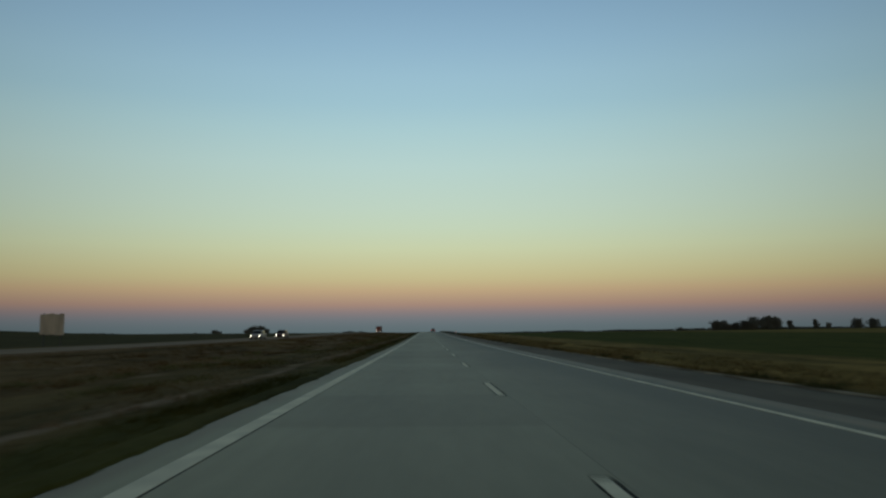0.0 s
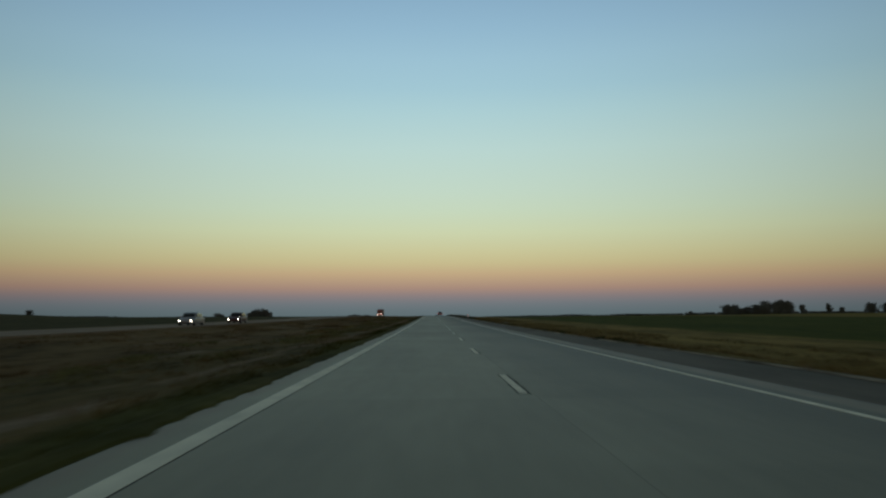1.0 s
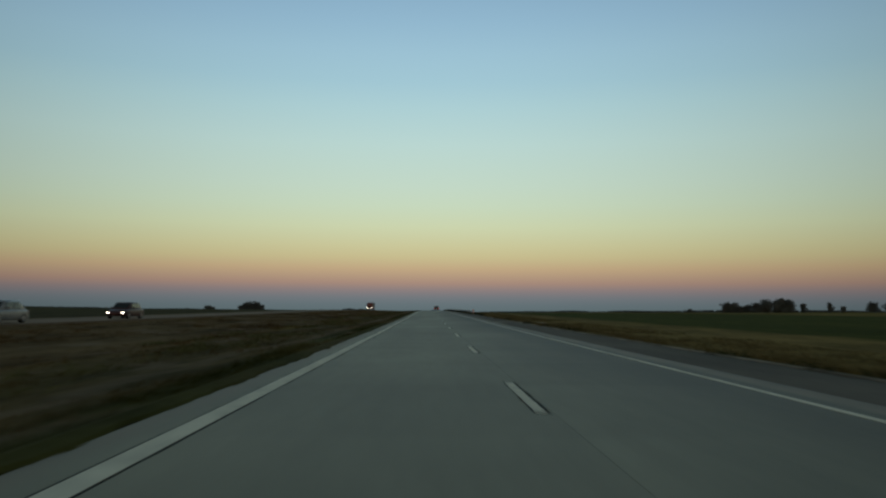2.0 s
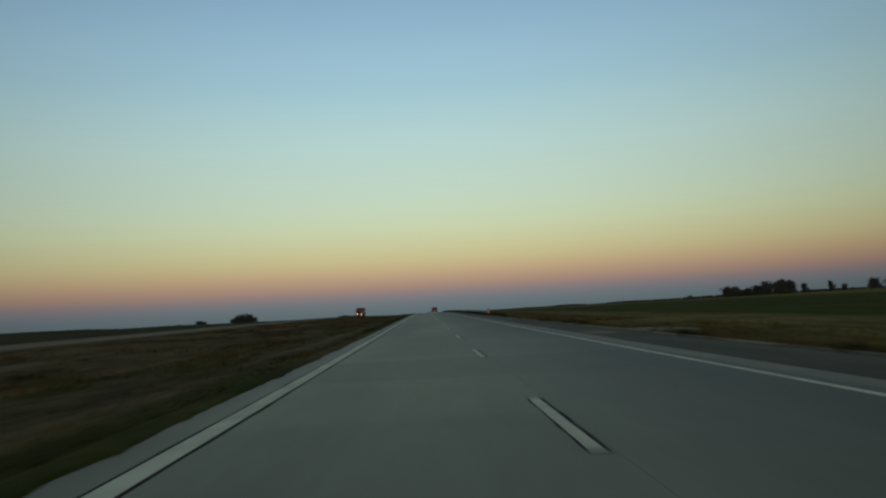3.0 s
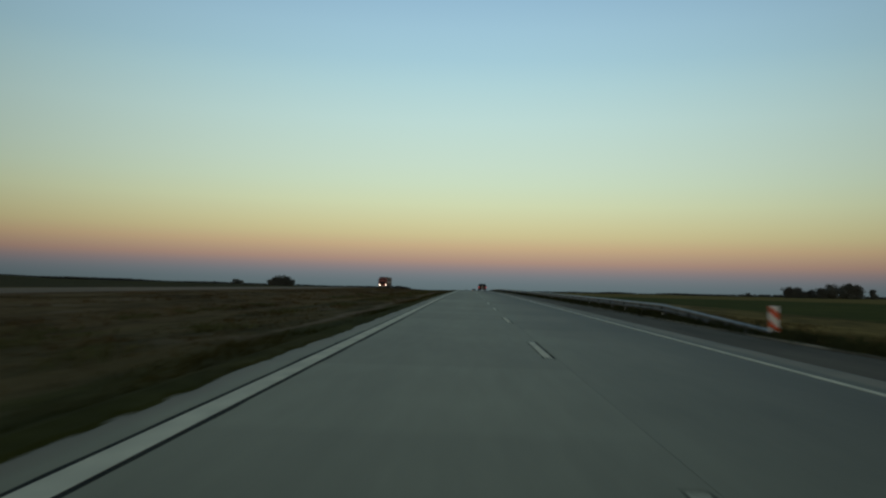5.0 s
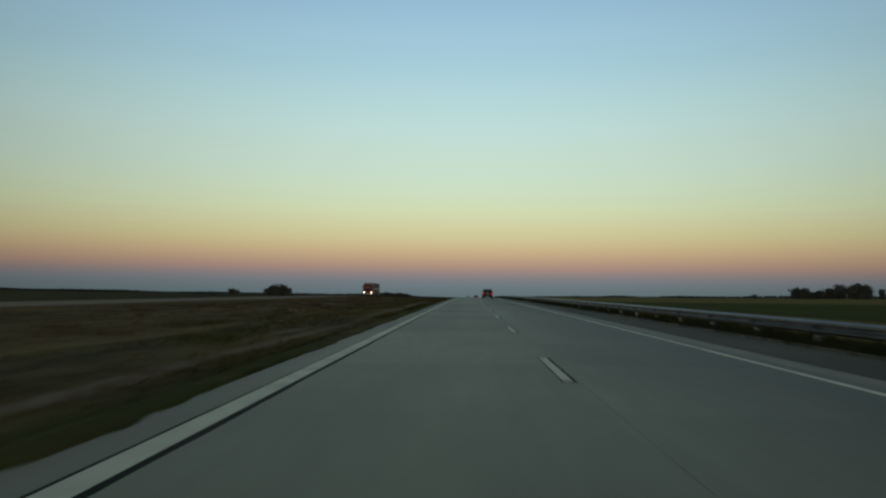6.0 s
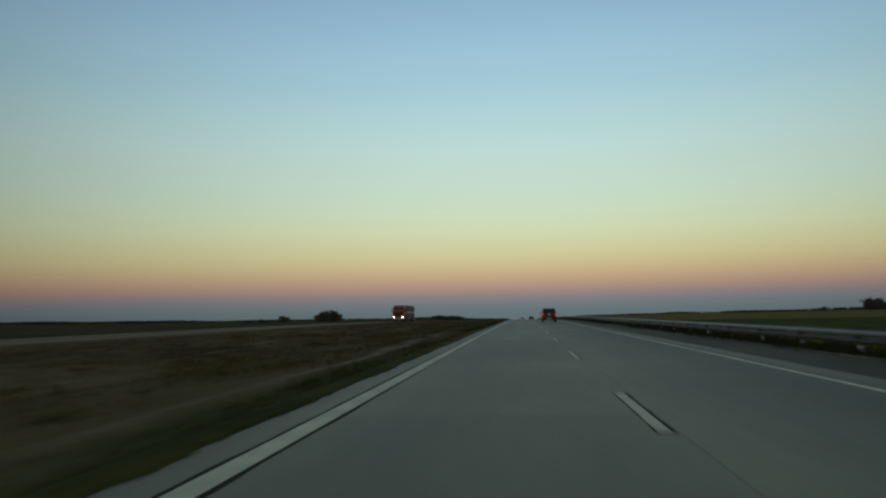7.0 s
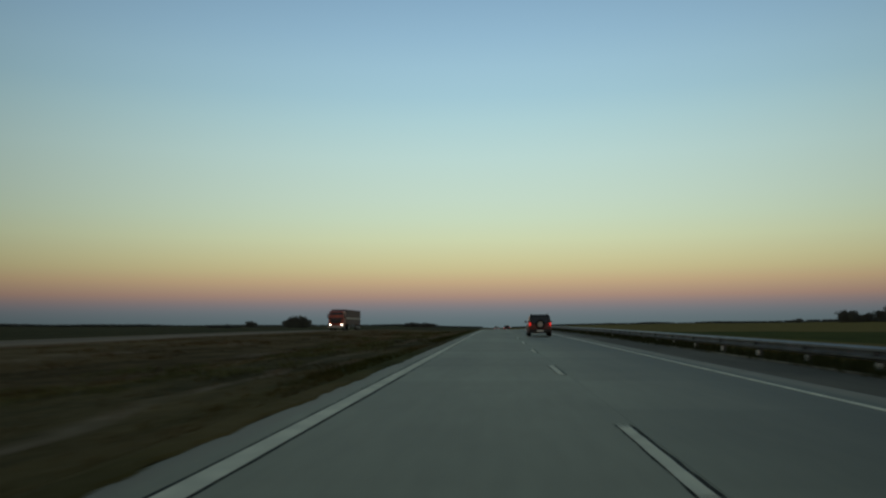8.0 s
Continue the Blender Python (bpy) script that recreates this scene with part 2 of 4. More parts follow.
def add_lane_wear_dimming(m, x0, x1, left, right):
    """Lane grime plus windscreen dimming put into the colour: darker from x0 to x1 across the road, with faint wheel
    tracks.
    """
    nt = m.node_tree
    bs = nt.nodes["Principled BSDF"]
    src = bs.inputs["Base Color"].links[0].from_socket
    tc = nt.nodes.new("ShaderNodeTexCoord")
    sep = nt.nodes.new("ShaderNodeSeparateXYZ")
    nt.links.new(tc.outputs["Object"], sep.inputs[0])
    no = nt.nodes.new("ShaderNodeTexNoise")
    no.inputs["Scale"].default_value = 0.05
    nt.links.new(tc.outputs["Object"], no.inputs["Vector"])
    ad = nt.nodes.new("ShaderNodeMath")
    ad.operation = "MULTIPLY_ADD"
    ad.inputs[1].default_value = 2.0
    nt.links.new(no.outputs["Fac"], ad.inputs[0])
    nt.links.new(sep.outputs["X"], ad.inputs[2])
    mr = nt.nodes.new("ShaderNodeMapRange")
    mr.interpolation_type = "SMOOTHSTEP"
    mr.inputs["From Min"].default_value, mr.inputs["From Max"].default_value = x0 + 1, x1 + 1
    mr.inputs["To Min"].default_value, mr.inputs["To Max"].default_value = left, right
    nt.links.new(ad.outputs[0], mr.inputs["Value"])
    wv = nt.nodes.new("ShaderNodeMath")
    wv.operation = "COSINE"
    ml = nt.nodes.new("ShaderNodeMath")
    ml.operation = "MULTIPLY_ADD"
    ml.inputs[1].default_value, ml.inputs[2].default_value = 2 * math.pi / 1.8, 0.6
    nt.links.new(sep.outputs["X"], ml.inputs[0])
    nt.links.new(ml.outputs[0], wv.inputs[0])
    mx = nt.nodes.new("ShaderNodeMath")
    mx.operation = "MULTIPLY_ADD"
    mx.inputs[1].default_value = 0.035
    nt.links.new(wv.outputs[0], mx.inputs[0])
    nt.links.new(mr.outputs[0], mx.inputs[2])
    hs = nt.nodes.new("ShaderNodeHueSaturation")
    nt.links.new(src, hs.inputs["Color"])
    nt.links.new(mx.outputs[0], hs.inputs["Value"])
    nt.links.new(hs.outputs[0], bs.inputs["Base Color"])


def add_slab_tone(m, length, amount):
    """Each poured length of paving has a slightly different tone, with blotches over it."""
    nt = m.node_tree
    bs = nt.nodes["Principled BSDF"]
    src = bs.inputs["Base Color"].links[0].from_socket
    tc = nt.nodes.new("ShaderNodeTexCoord")
    sep = nt.nodes.new("ShaderNodeSeparateXYZ")
    nt.links.new(tc.outputs["Object"], sep.inputs[0])
    dv = nt.nodes.new("ShaderNodeMath")
    dv.operation = "DIVIDE"
    dv.inputs[1].default_value = length
    nt.links.new(sep.outputs["Y"], dv.inputs[0])
    fl = nt.nodes.new("ShaderNodeMath")
    fl.operation = "FLOOR"
    nt.links.new(dv.outputs[0], fl.inputs[0])
    lane = nt.nodes.new("ShaderNodeMath")
    lane.operation = "GREATER_THAN"
    lane.inputs[1].default_value = 1.45
    nt.links.new(sep.outputs["X"], lane.inputs[0])
    cb = nt.nodes.new("ShaderNodeCombineXYZ")
    nt.links.new(fl.outputs[0], cb.inputs[0])
    nt.links.new(lane.outputs[0], cb.inputs[1])
    wn = nt.nodes.new("ShaderNodeTexWhiteNoise")
    wn.noise_dimensions = "2D"
    nt.links.new(cb.outputs[0], wn.inputs["Vector"])
    no = nt.nodes.new("ShaderNodeTexNoise")
    no.inputs["Scale"].default_value, no.inputs["Detail"].default_value = 0.22, 5.0
    nt.links.new(tc.outputs["Object"], no.inputs["Vector"])
    ad = nt.nodes.new("ShaderNodeMath")
    ad.operation = "MULTIPLY_ADD"
    ad.inputs[1].default_value = 2.2
    nt.links.new(no.outputs["Fac"], ad.inputs[0])
    nt.links.new(wn.outputs["Value"], ad.inputs[2])
    mr = nt.nodes.new("ShaderNodeMapRange")
    mr.inputs["From Min"].default_value, mr.inputs["From Max"].default_value = 0.6, 2.6
    mr.inputs["To Min"].default_value, mr.inputs["To Max"].default_value = 1 - amount, 1 + amount
    nt.links.new(ad.outputs[0], mr.inputs["Value"])
    hs = nt.nodes.new("ShaderNodeHueSaturation")
    nt.links.new(src, hs.inputs["Color"])
    nt.links.new(mr.outputs[0], hs.inputs["Value"])
    nt.links.new(hs.outputs[0], bs.inputs["Base Color"])


def add_edge_dust(m, x_left, x_right, dust):
    """Brown dust lying on the paving outside the two edge lines, in an uneven film."""
    nt = m.node_tree
    bs = nt.nodes["Principled BSDF"]
    src = bs.inputs["Base Color"].links[0].from_socket
    tc = nt.nodes.new("ShaderNodeTexCoord")
    sep = nt.nodes.new("ShaderNodeSeparateXYZ")
    nt.links.new(tc.outputs["Object"], sep.inputs[0])
    mp = nt.nodes.new("ShaderNodeMapping")
    mp.inputs["Scale"].default_value = (1.0, 0.3, 1.0)
    nt.links.new(tc.outputs["Object"], mp.inputs["Vector"])
    no = nt.nodes.new("ShaderNodeTexNoise")
    no.inputs["Scale"].default_value, no.inputs["Detail"].default_value = 2.2, 5.0
    nt.links.new(mp.outputs[0], no.inputs["Vector"])
    lay = []
    for edge, side in ((x_left, -1), (x_right, 1)):
        mr = nt.nodes.new("ShaderNodeMapRange")
        mr.interpolation_type = "SMOOTHSTEP"
        mr.inputs["From Min"].default_value, mr.inputs["From Max"].default_value = edge - side * 0.05, edge + side * 0.25
        nt.links.new(sep.outputs["X"], mr.inputs["Value"])
        lay.append(mr.outputs[0])
    mx = nt.nodes.new("ShaderNodeMath")
    mx.operation = "MAXIMUM"
    nt.links.new(lay[0], mx.inputs[0])
    nt.links.new(lay[1], mx.inputs[1])
    am = nt.nodes.new("ShaderNodeMapRange")
    am.inputs["From Min"].default_value, am.inputs["From Max"].default_value = 0.3, 0.7
    am.inputs["To Min"].default_value, am.inputs["To Max"].default_value = 0.35, 1.0
    nt.links.new(no.outputs["Fac"], am.inputs["Value"])
    fac = nt.nodes.new("ShaderNodeMath")
    fac.operation = "MULTIPLY"
    nt.links.new(mx.outputs[0], fac.inputs[0])
    nt.links.new(am.outputs[0], fac.inputs[1])
    mix = nt.nodes.new("ShaderNodeMix")
    mix.data_type = "RGBA"
    mix.inputs[7].default_value = (*dust, 1)
    nt.links.new(fac.outputs[0], mix.inputs[0])
    nt.links.new(src, mix.inputs[6])
    nt.links.new(mix.outputs[2], bs.inputs["Base Color"])


add_slab_tone(M_CONCRETE, 5.0, 0.19)
add_lane_wear_dimming(M_CONCRETE, 0.6, 4.8, 1.20, 0.47)
add_edge_dust(M_CONCRETE, -2.52, 5.1, (0.215, 0.172, 0.112))
M_CONCRETE.node_tree.nodes["Principled BSDF"].inputs["Specular IOR Level"].default_value = 0.30
M_ASPHALT = material("old_asphalt", (0.138, 0.118, 0.088), 0.85, dark=(0.086, 0.074, 0.056), scale=0.6, stretch=(1.0, 0.2, 1.0), bump=0.3, fine=0.2)
M_OPPOSITE = material("pale_concrete_paving", (0.235, 0.168, 0.108), 0.9, dark=(0.175, 0.126, 0.082), scale=0.3, stretch=(1.0, 0.1, 1.0), fine=0.1)
M_PAINT = material("road_paint_white", (0.83, 0.77, 0.575), 0.8, dark=(0.60, 0.56, 0.42), scale=2.0, fine=0.15)
M_WORN = material("worn_road_paint", (0.36, 0.30, 0.22), 0.85, dark=(0.24, 0.19, 0.135), scale=1.2, fine=0.15)
M_TAR = material("bitumen_seal", (0.035, 0.034, 0.027), 0.9, dark=(0.012, 0.012, 0.010), scale=3.0, fine=0.2)
M_JOINT = material("worn_joint_filler", (0.235, 0.222, 0.142), 0.65, dark=(0.185, 0.175, 0.113), scale=0.5, fine=0.2)
M_ZINC = material("galvanised_steel", (0.15, 0.155, 0.16), 0.5, metal=0.7, dark=(0.10, 0.104, 0.11), scale=1.5, fine=0.1)
M_POST = material("galvanised_post", (0.10, 0.10, 0.10), 0.7, metal=0.5, scale=2.0, fine=0.1)
M_REFLECT = material("white_reflector", (0.78, 0.76, 0.68), 0.35, scale=8.0)
M_WHITE = material("white_plastic", (0.88, 0.87, 0.8), 0.5, dark=(0.8, 0.78, 0.72), scale=5.0)
M_BLACK = material("black_plastic", (0.02, 0.02, 0.02), 0.5, scale=6.0)
M_SIGNBACK = material("weathered_sign_sheet", (0.52, 0.47, 0.37), 0.7, dark=(0.34, 0.31, 0.24), scale=1.1, stretch=(1.6, 1.0, 0.35), fine=0.12, vary=0.16)
M_RED = material("red_sheeting", (0.9, 0.12, 0.035), 0.4, scale=5.0)
M_BARK = material("bark", (0.06, 0.045, 0.03), 0.95, scale=3.0, fine=0.3)
# both leaf colours are lifted to carry the aerial haze over far trees
M_LEAF = material("dusk_foliage", (0.145, 0.15, 0.125), 0.9, dark=(0.11, 0.115, 0.095), scale=0.4, vary=0.2)
M_WOOD = material("hazed_wood_foliage", (0.12, 0.122, 0.105), 0.95, dark=(0.09, 0.092, 0.08), scale=0.05)
M_BLADE = material("grass_blades", (0.180, 0.140, 0.058), 0.9, dark=(0.115, 0.092, 0.038), scale=0.35)
M_WEED = material("dark_weeds", (0.052, 0.058, 0.022), 0.9, dark=(0.030, 0.034, 0.012), scale=0.8)
M_SHRUB = material("green_weeds", (0.130, 0.128, 0.050), 0.9, dark=(0.092, 0.094, 0.034), scale=0.8)
M_TYRE = material("tyre_rubber", (0.02, 0.02, 0.02), 0.85, scale=6.0, fine=0.2)
M_RIM = material("alloy", (0.4, 0.4, 0.42), 0.35, metal=0.9, scale=4.0)
M_CARGLASS = material("tinted_glass", (0.012, 0.014, 0.016), 0.2, scale=3.0)
M_SUV = material("dark_red_car_paint", (0.15, 0.036, 0.028), 0.45, dark=(0.12, 0.03, 0.024), scale=2.0)
M_SILVER = material("silver_car_paint", (0.30, 0.30, 0.30), 0.4, metal=0.4, scale=2.0)
M_WHITECAR = material("white_car_paint", (0.6, 0.6, 0.58), 0.3, scale=2.0)
M_DARKRED = material("dark_red_saloon_paint", (0.06, 0.016, 0.014), 0.4, scale=2.0)
M_DARKCAR = material("dark_car_paint", (0.02, 0.022, 0.028), 0.5, scale=2.0)
M_TRUCK = material("orange_red_truck_paint", (0.42, 0.075, 0.03), 0.4, dark=(0.28, 0.045, 0.024), scale=1.0)
M_TRAILER = material("dark_red_trailer_sheet", (0.085, 0.026, 0.025), 0.6, dark=(0.06, 0.02, 0.02), scale=0.6, fine=0.08)
M_STRIPE = material("cream_stripe", (0.5, 0.44, 0.38), 0.5, scale=2.0)
M_HEAD = glowing("headlamp", (1.0, 0.88, 0.70), 14.0)
M_TAIL = glowing("tail_lamp", (0.9, 0.03, 0.02), 0.75)
M_DULLRED = material("red_lens", (0.35, 0.02, 0.015), 0.3, scale=4.0)


# ---- building helpers ----
def put(name, bm, mat, parent=None, label="", smooth=False):
    me = bpy.data.meshes.new(name)
    bmesh.ops.recalc_face_normals(bm, faces=bm.faces)
    bm.to_mesh(me)
    bm.free()
    me.materials.append(mat)
    if smooth:
        for p in me.polygons:
            p.use_smooth = True
    ob = new(name, me)
    if parent:
        ob.parent = parent
    if label:
        ob["label"] = label
    return ob


def raw(name, verts, faces, mat, parent=None, smooth=False):
    me = bpy.data.meshes.new(name)
    me.from_pydata(verts, [], faces)
    me.materials.append(mat)
    if smooth:
        me.polygons.foreach_set("use_smooth", [True] * len(me.polygons))
    me.update()
    ob = new(name, me)
    if parent:
        ob.parent = parent
    return ob


def box(bm, x0, x1, y0, y1, z0, z1, bevel=0.0, segs=1):
    vs = [bm.verts.new(p) for p in ((x0, y0, z0), (x1, y0, z0), (x1, y1, z0), (x0, y1, z0), (x0, y0, z1), (x1, y0, z1), (x1, y1, z1), (x0, y1, z1))]
    fs = [bm.faces.new([vs[i] for i in q]) for q in ((0, 3, 2, 1), (4, 5, 6, 7), (0, 1, 5, 4), (1, 2, 6, 5), (2, 3, 7, 6), (3, 0, 4, 7))]
    if bevel:
        es = list({e for f in fs for e in f.edges})
        bmesh.ops.bevel(bm, geom=es, offset=bevel, segments=segs, affect="EDGES", profile=0.5)
    return bm


def boxed(x0, x1, y0, y1, z0, z1, bevel=0.0, segs=1):
    return box(bmesh.new(), x0, x1, y0, y1, z0, z1, bevel, segs)


def cylinder(bm, r, length, m, segs=16, r2=None):
    bmesh.ops.create_cone(bm, cap_ends=True, segments=segs, radius1=r, radius2=r if r2 is None else r2, depth=length, matrix=m)
    return bm


def thing(name, label, category, m=None, group="", kind=""):
    ob = new(name)
    ob.empty_display_size = 0.2
    if m is not None:
        ob.matrix_world = m
    return tagged(ob, label, category, group, kind)


# ---- lie of the land ----
KNOTS_Y = [-600, 0, 60, 120, 180, 240, 300, 360, 420, 500, 600, 900, 1500, 3000, 6000]
KNOTS_S = [0, 0, 0.00216, 0.0045, 0.0064, 0.006, 0.0038, 0.0034, -0.0005, -0.0086, -0.0180, -0.0095, -0.0008, -0.0045, 0]
YS = np.arange(-600, 5200, 4.0)
SLOPE = np.interp(YS, KNOTS_Y, KNOTS_S)
HEIGHT = np.concatenate([[0], np.cumsum((SLOPE[1:] + SLOPE[:-1]) * 2.0)])
CROSSFALL = 0.0
# the fields on both sides fall away less than the road beyond its crest
SIDE_SLOPE = np.interp(YS, [-600, 0, 60, 120, 180, 240, 300, 360, 420, 560, 900, 1500, 6000], [0, 0, 0.00216, 0.0045, 0.0064, 0.006, 0.0042, 0.003, 0.0005, -0.008, -0.004, -0.0005, 0])
SIDE_HEIGHT = np.concatenate([[0], np.cumsum((SIDE_SLOPE[1:] + SIDE_SLOPE[:-1]) * 2.0)])


def profile(y):
    return float(np.interp(y, YS, HEIGHT))


def slope(y):
    return float(np.interp(y, YS, SLOPE))


def road_z(x, y):
    return profile(y) - CROSSFALL * x


OPP = 0.02
OPP_NEAR, OPP_FAR = -24.8, -33.2
LAND_X = [-5000, -2400, -1500, -900, -300, -60, -40, -34.2, -33.6, -24.4, -23.8, -19, -11, -5.2, -3.2, -3.0, 7.5, 7.75, 9.0, 12.0, 18, 40, 120, 300, 700, 1600]
LAND_Z = [20.0, 9.0, 3.0, 0.5, -0.3, -0.15, -0.15, OPP - 0.06, OPP - 0.3, OPP - 0.3, OPP - 0.06, -0.12, -0.40, -0.14, -0.02, -0.3, -0.4, -0.02, -0.08, -0.55, -0.5, -0.75, -0.65, 0.1, 4.0, 11.0]


def land_z(x, y):
    lift = 0.0
    if x < -36 or x > 9 or -23.0 < x < -3.6:
        lift = 0.10 * noise.noise((x * 0.11, y * 0.11, 0.0)) + (0.5 * noise.noise((x * 0.006, y * 0.006, 3.0)) if abs(x) > 60 else 0.0)
    side = float(np.interp(abs(x), [60, 350], [0, 1]))
    lift += 6.0 * math.exp(-((x + 400) / 130) ** 2 - ((y - 650) / 190) ** 2)  # low rise in the left field
    return profile(y) * (1 - side) + float(np.interp(y, YS, SIDE_HEIGHT)) * side + float(np.interp(x, LAND_X, LAND_Z)) + lift


def steps(stops):
    out = []
    for (a, b, d) in stops:
        out += list(np.arange(a, b, d))
    return [float(v) for v in out]


GX = sorted(set(steps([(-4800, -800, 400), (-800, -200, 60), (-600, -200, 30), (-200, -60, 14), (-60, -36, 4), (-23, -4, 1.0), (9, 20, 1.0), (20, 60, 4), (60, 200, 14), (200, 800, 60), (800, 4801, 400)]) + [-34.2, -33.6, -28, -24.4, -23.8, -3.6, -3.2, -3.0, 0, 4, 7.5, 7.75, 8.3]))
GY = steps([(-600, -40, 40), (-40, 480, 2.5), (480, 720, 10), (720, 1700, 40), (1700, 4801, 150)])
ROAD_Y = steps([(-200, 700, 10), (700, 1601, 50)])

verts = [(x, y, land_z(x, y)) for y in GY for x in GX]
nx = len(GX)
faces = [(j * nx + i, j * nx + i + 1, (j + 1) * nx + i + 1, (j + 1) * nx + i) for j in range(len(GY) - 1) for i in range(nx - 1)]
ground = tagged(raw("ground", verts, faces, M_GROUND, smooth=True), "flat open farmland and dry roadside grass at dusk", "ground", kind="structure")


def ribbon(name, x0, x1, lift, thick, mat, zf, parent=None, ys=ROAD_Y):
    """A long strip of paving or paint with real thickness, following the road's profile."""
    vs, fs = [], []
    for y in ys:
        a, b = zf(x0, y) + lift, zf(x1, y) + lift
        vs += [(x0, y, a), (x1, y, b), (x1, y, b - thick), (x0, y, a - thick)]
    for k in range(len(ys) - 1):
        o = 4 * k
        for i in range(4):
            j = (i + 1) % 4
            fs.append((o + i, o + j, o + 4 + j, o + 4 + i))
    fs += [(3, 2, 1, 0), tuple(len(vs) - 4 + i for i in range(4))]
    return raw(name, vs, fs, mat, parent)


def opp_z(x, y):
    return profile(y) + OPP


LEFT_EDGE, LINE_L, LINE_D, LINE_R, CONCRETE_R, SHOULDER_R = -2.88, -2.246, 1.319, 4.873, 5.66, 7.68
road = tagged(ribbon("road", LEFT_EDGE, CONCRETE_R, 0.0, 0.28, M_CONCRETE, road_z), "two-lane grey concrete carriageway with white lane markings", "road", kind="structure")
shoulder = tagged(ribbon("road_shoulder", CONCRETE_R + 0.004, SHOULDER_R, -0.012, 0.26, M_ASPHALT, road_z), "dark asphalt hard shoulder beside the carriageway", "road shoulder", kind="structure")
road_far = tagged(ribbon("opposite_road", OPP_FAR, OPP_NEAR, 0.0, 0.3, M_OPPOSITE, opp_z), "pale concrete carriageway across the grass median", "road", kind="structure")
ribbon("edge_line", LINE_L - 0.12, LINE_L + 0.118, 0.006, 0.02, M_PAINT, road_z, road)
ribbon("edge_line", LINE_R - 0.06, LINE_R + 0.06, 0.006, 0.02, M_PAINT, road_z, road)
ribbon("lane_joint", LINE_D + 0.138, LINE_D + 0.145, 0.002, 0.02, M_JOINT, road_z, road)
for x in (-32.5, -25.4):
    ribbon("edge_line", x - 0.05, x + 0.05, 0.006, 0.02, M_WORN, opp_z, road_far)

DASH_LEN, DASH_GAP, DASH_START = 3.61, 12.0, 2.718


def ragged_strip(name, x0, x1, y0, y1, top, mat, seed, wear):
    """A painted or sealed bar whose edges wander a little, with real thickness."""
    n = 24
    vs, fs = [], []
    for k in range(n + 1):
        y = y0 + (y1 - y0) * k / n
        a = x0 + wear * noise.noise((y * 3.1, seed, 0.0))
        b = x1 + wear * noise.noise((y * 3.1, seed, 9.0))
        if k in (0, n):
            y += 0.03 * noise.noise((seed, k, 2.0))
        vs += [(a, y, top), (b, y, top), (b, y, -0.012), (a, y, -0.012)]
    for k in range(n):
        o = 4 * k
        for i in range(4):
            j = (i + 1) % 4
            fs.append((o + i, o + j, o + 4 + j, o + 4 + i))
    fs += [(3, 2, 1, 0), tuple(4 * n + i for i in range(4))]
    return raw(name, vs, fs, mat, road)


dashes = [ragged_strip("lane_dash", -0.064, 0.064, 0, DASH_LEN, 0.006, M_PAINT, 1.3 + q, 0.010) for q in range(3)]
seals = [ragged_strip("dash_seal", -0.084, 0.108, -0.05, DASH_LEN + 0.06, 0.003, M_TAR, 7.7 + q, 0.026) for q in range(3)]


def edge_seal(top, wear, seed, y0=-20.0, y1=480.0, d=0.6):
    """The bitumen bed under the edge line; it shows as an uneven dark rim on both sides."""
    vs, fs = [], []
    ys = steps([(y0, y1, d)])
    for y in ys:
        show = min(max((y - 40.0) / 90.0, 0.0), 1.0)
        x0, x1 = LINE_L - 0.118 - 0.032 * show, LINE_L + 0.122 + 0.024 * show
        a = x0 - wear * show * (0.5 + 0.8 * noise.noise((y * 0.06, seed, 0.0)) + 0.5 * noise.noise((y * 0.9, seed, 3.0)))
        b = x1 + wear * (0.3 + 0.7 * show) * (0.5 + 0.8 * noise.noise((y * 0.05, seed, 6.0)) + 0.5 * noise.noise((y * 0.9, seed, 8.0)))
        z = road_z(0, y)
        vs += [(min(a, x0 + 0.02), y, z + top), (max(b, x1 - 0.02), y, z + top), (max(b, x1 - 0.02), y, z - 0.01), (min(a, x0 + 0.02), y, z - 0.01)]
    for k in range(len(ys) - 1):
        o = 4 * k
        for i in range(4):
            j = (i + 1) % 4
            fs.append((o + i, o + j, o + 4 + j, o + 4 + i))
    fs += [(3, 2, 1, 0), tuple(len(vs) - 4 + i for i in range(4))]
    return raw("edge_line_seal", vs, fs, M_TAR, road)


edge_seal(0.003, 0.050, 2.6)
used = set()
for k in range(-3, 55):
    y = DASH_START + DASH_GAP * k
    m = Matrix.Translation((LINE_D, y, road_z(LINE_D, y))) @ Matrix.Rotation(math.atan(slope(y)), 4, "X")
    for src in (dashes[k % 3], seals[(k * 2) % 3]):
        ob = src if src.name not in used else new(src.name.split(".")[0], src.data)
        used.add(src.name)
        ob.parent = road
        ob.matrix_basis = m


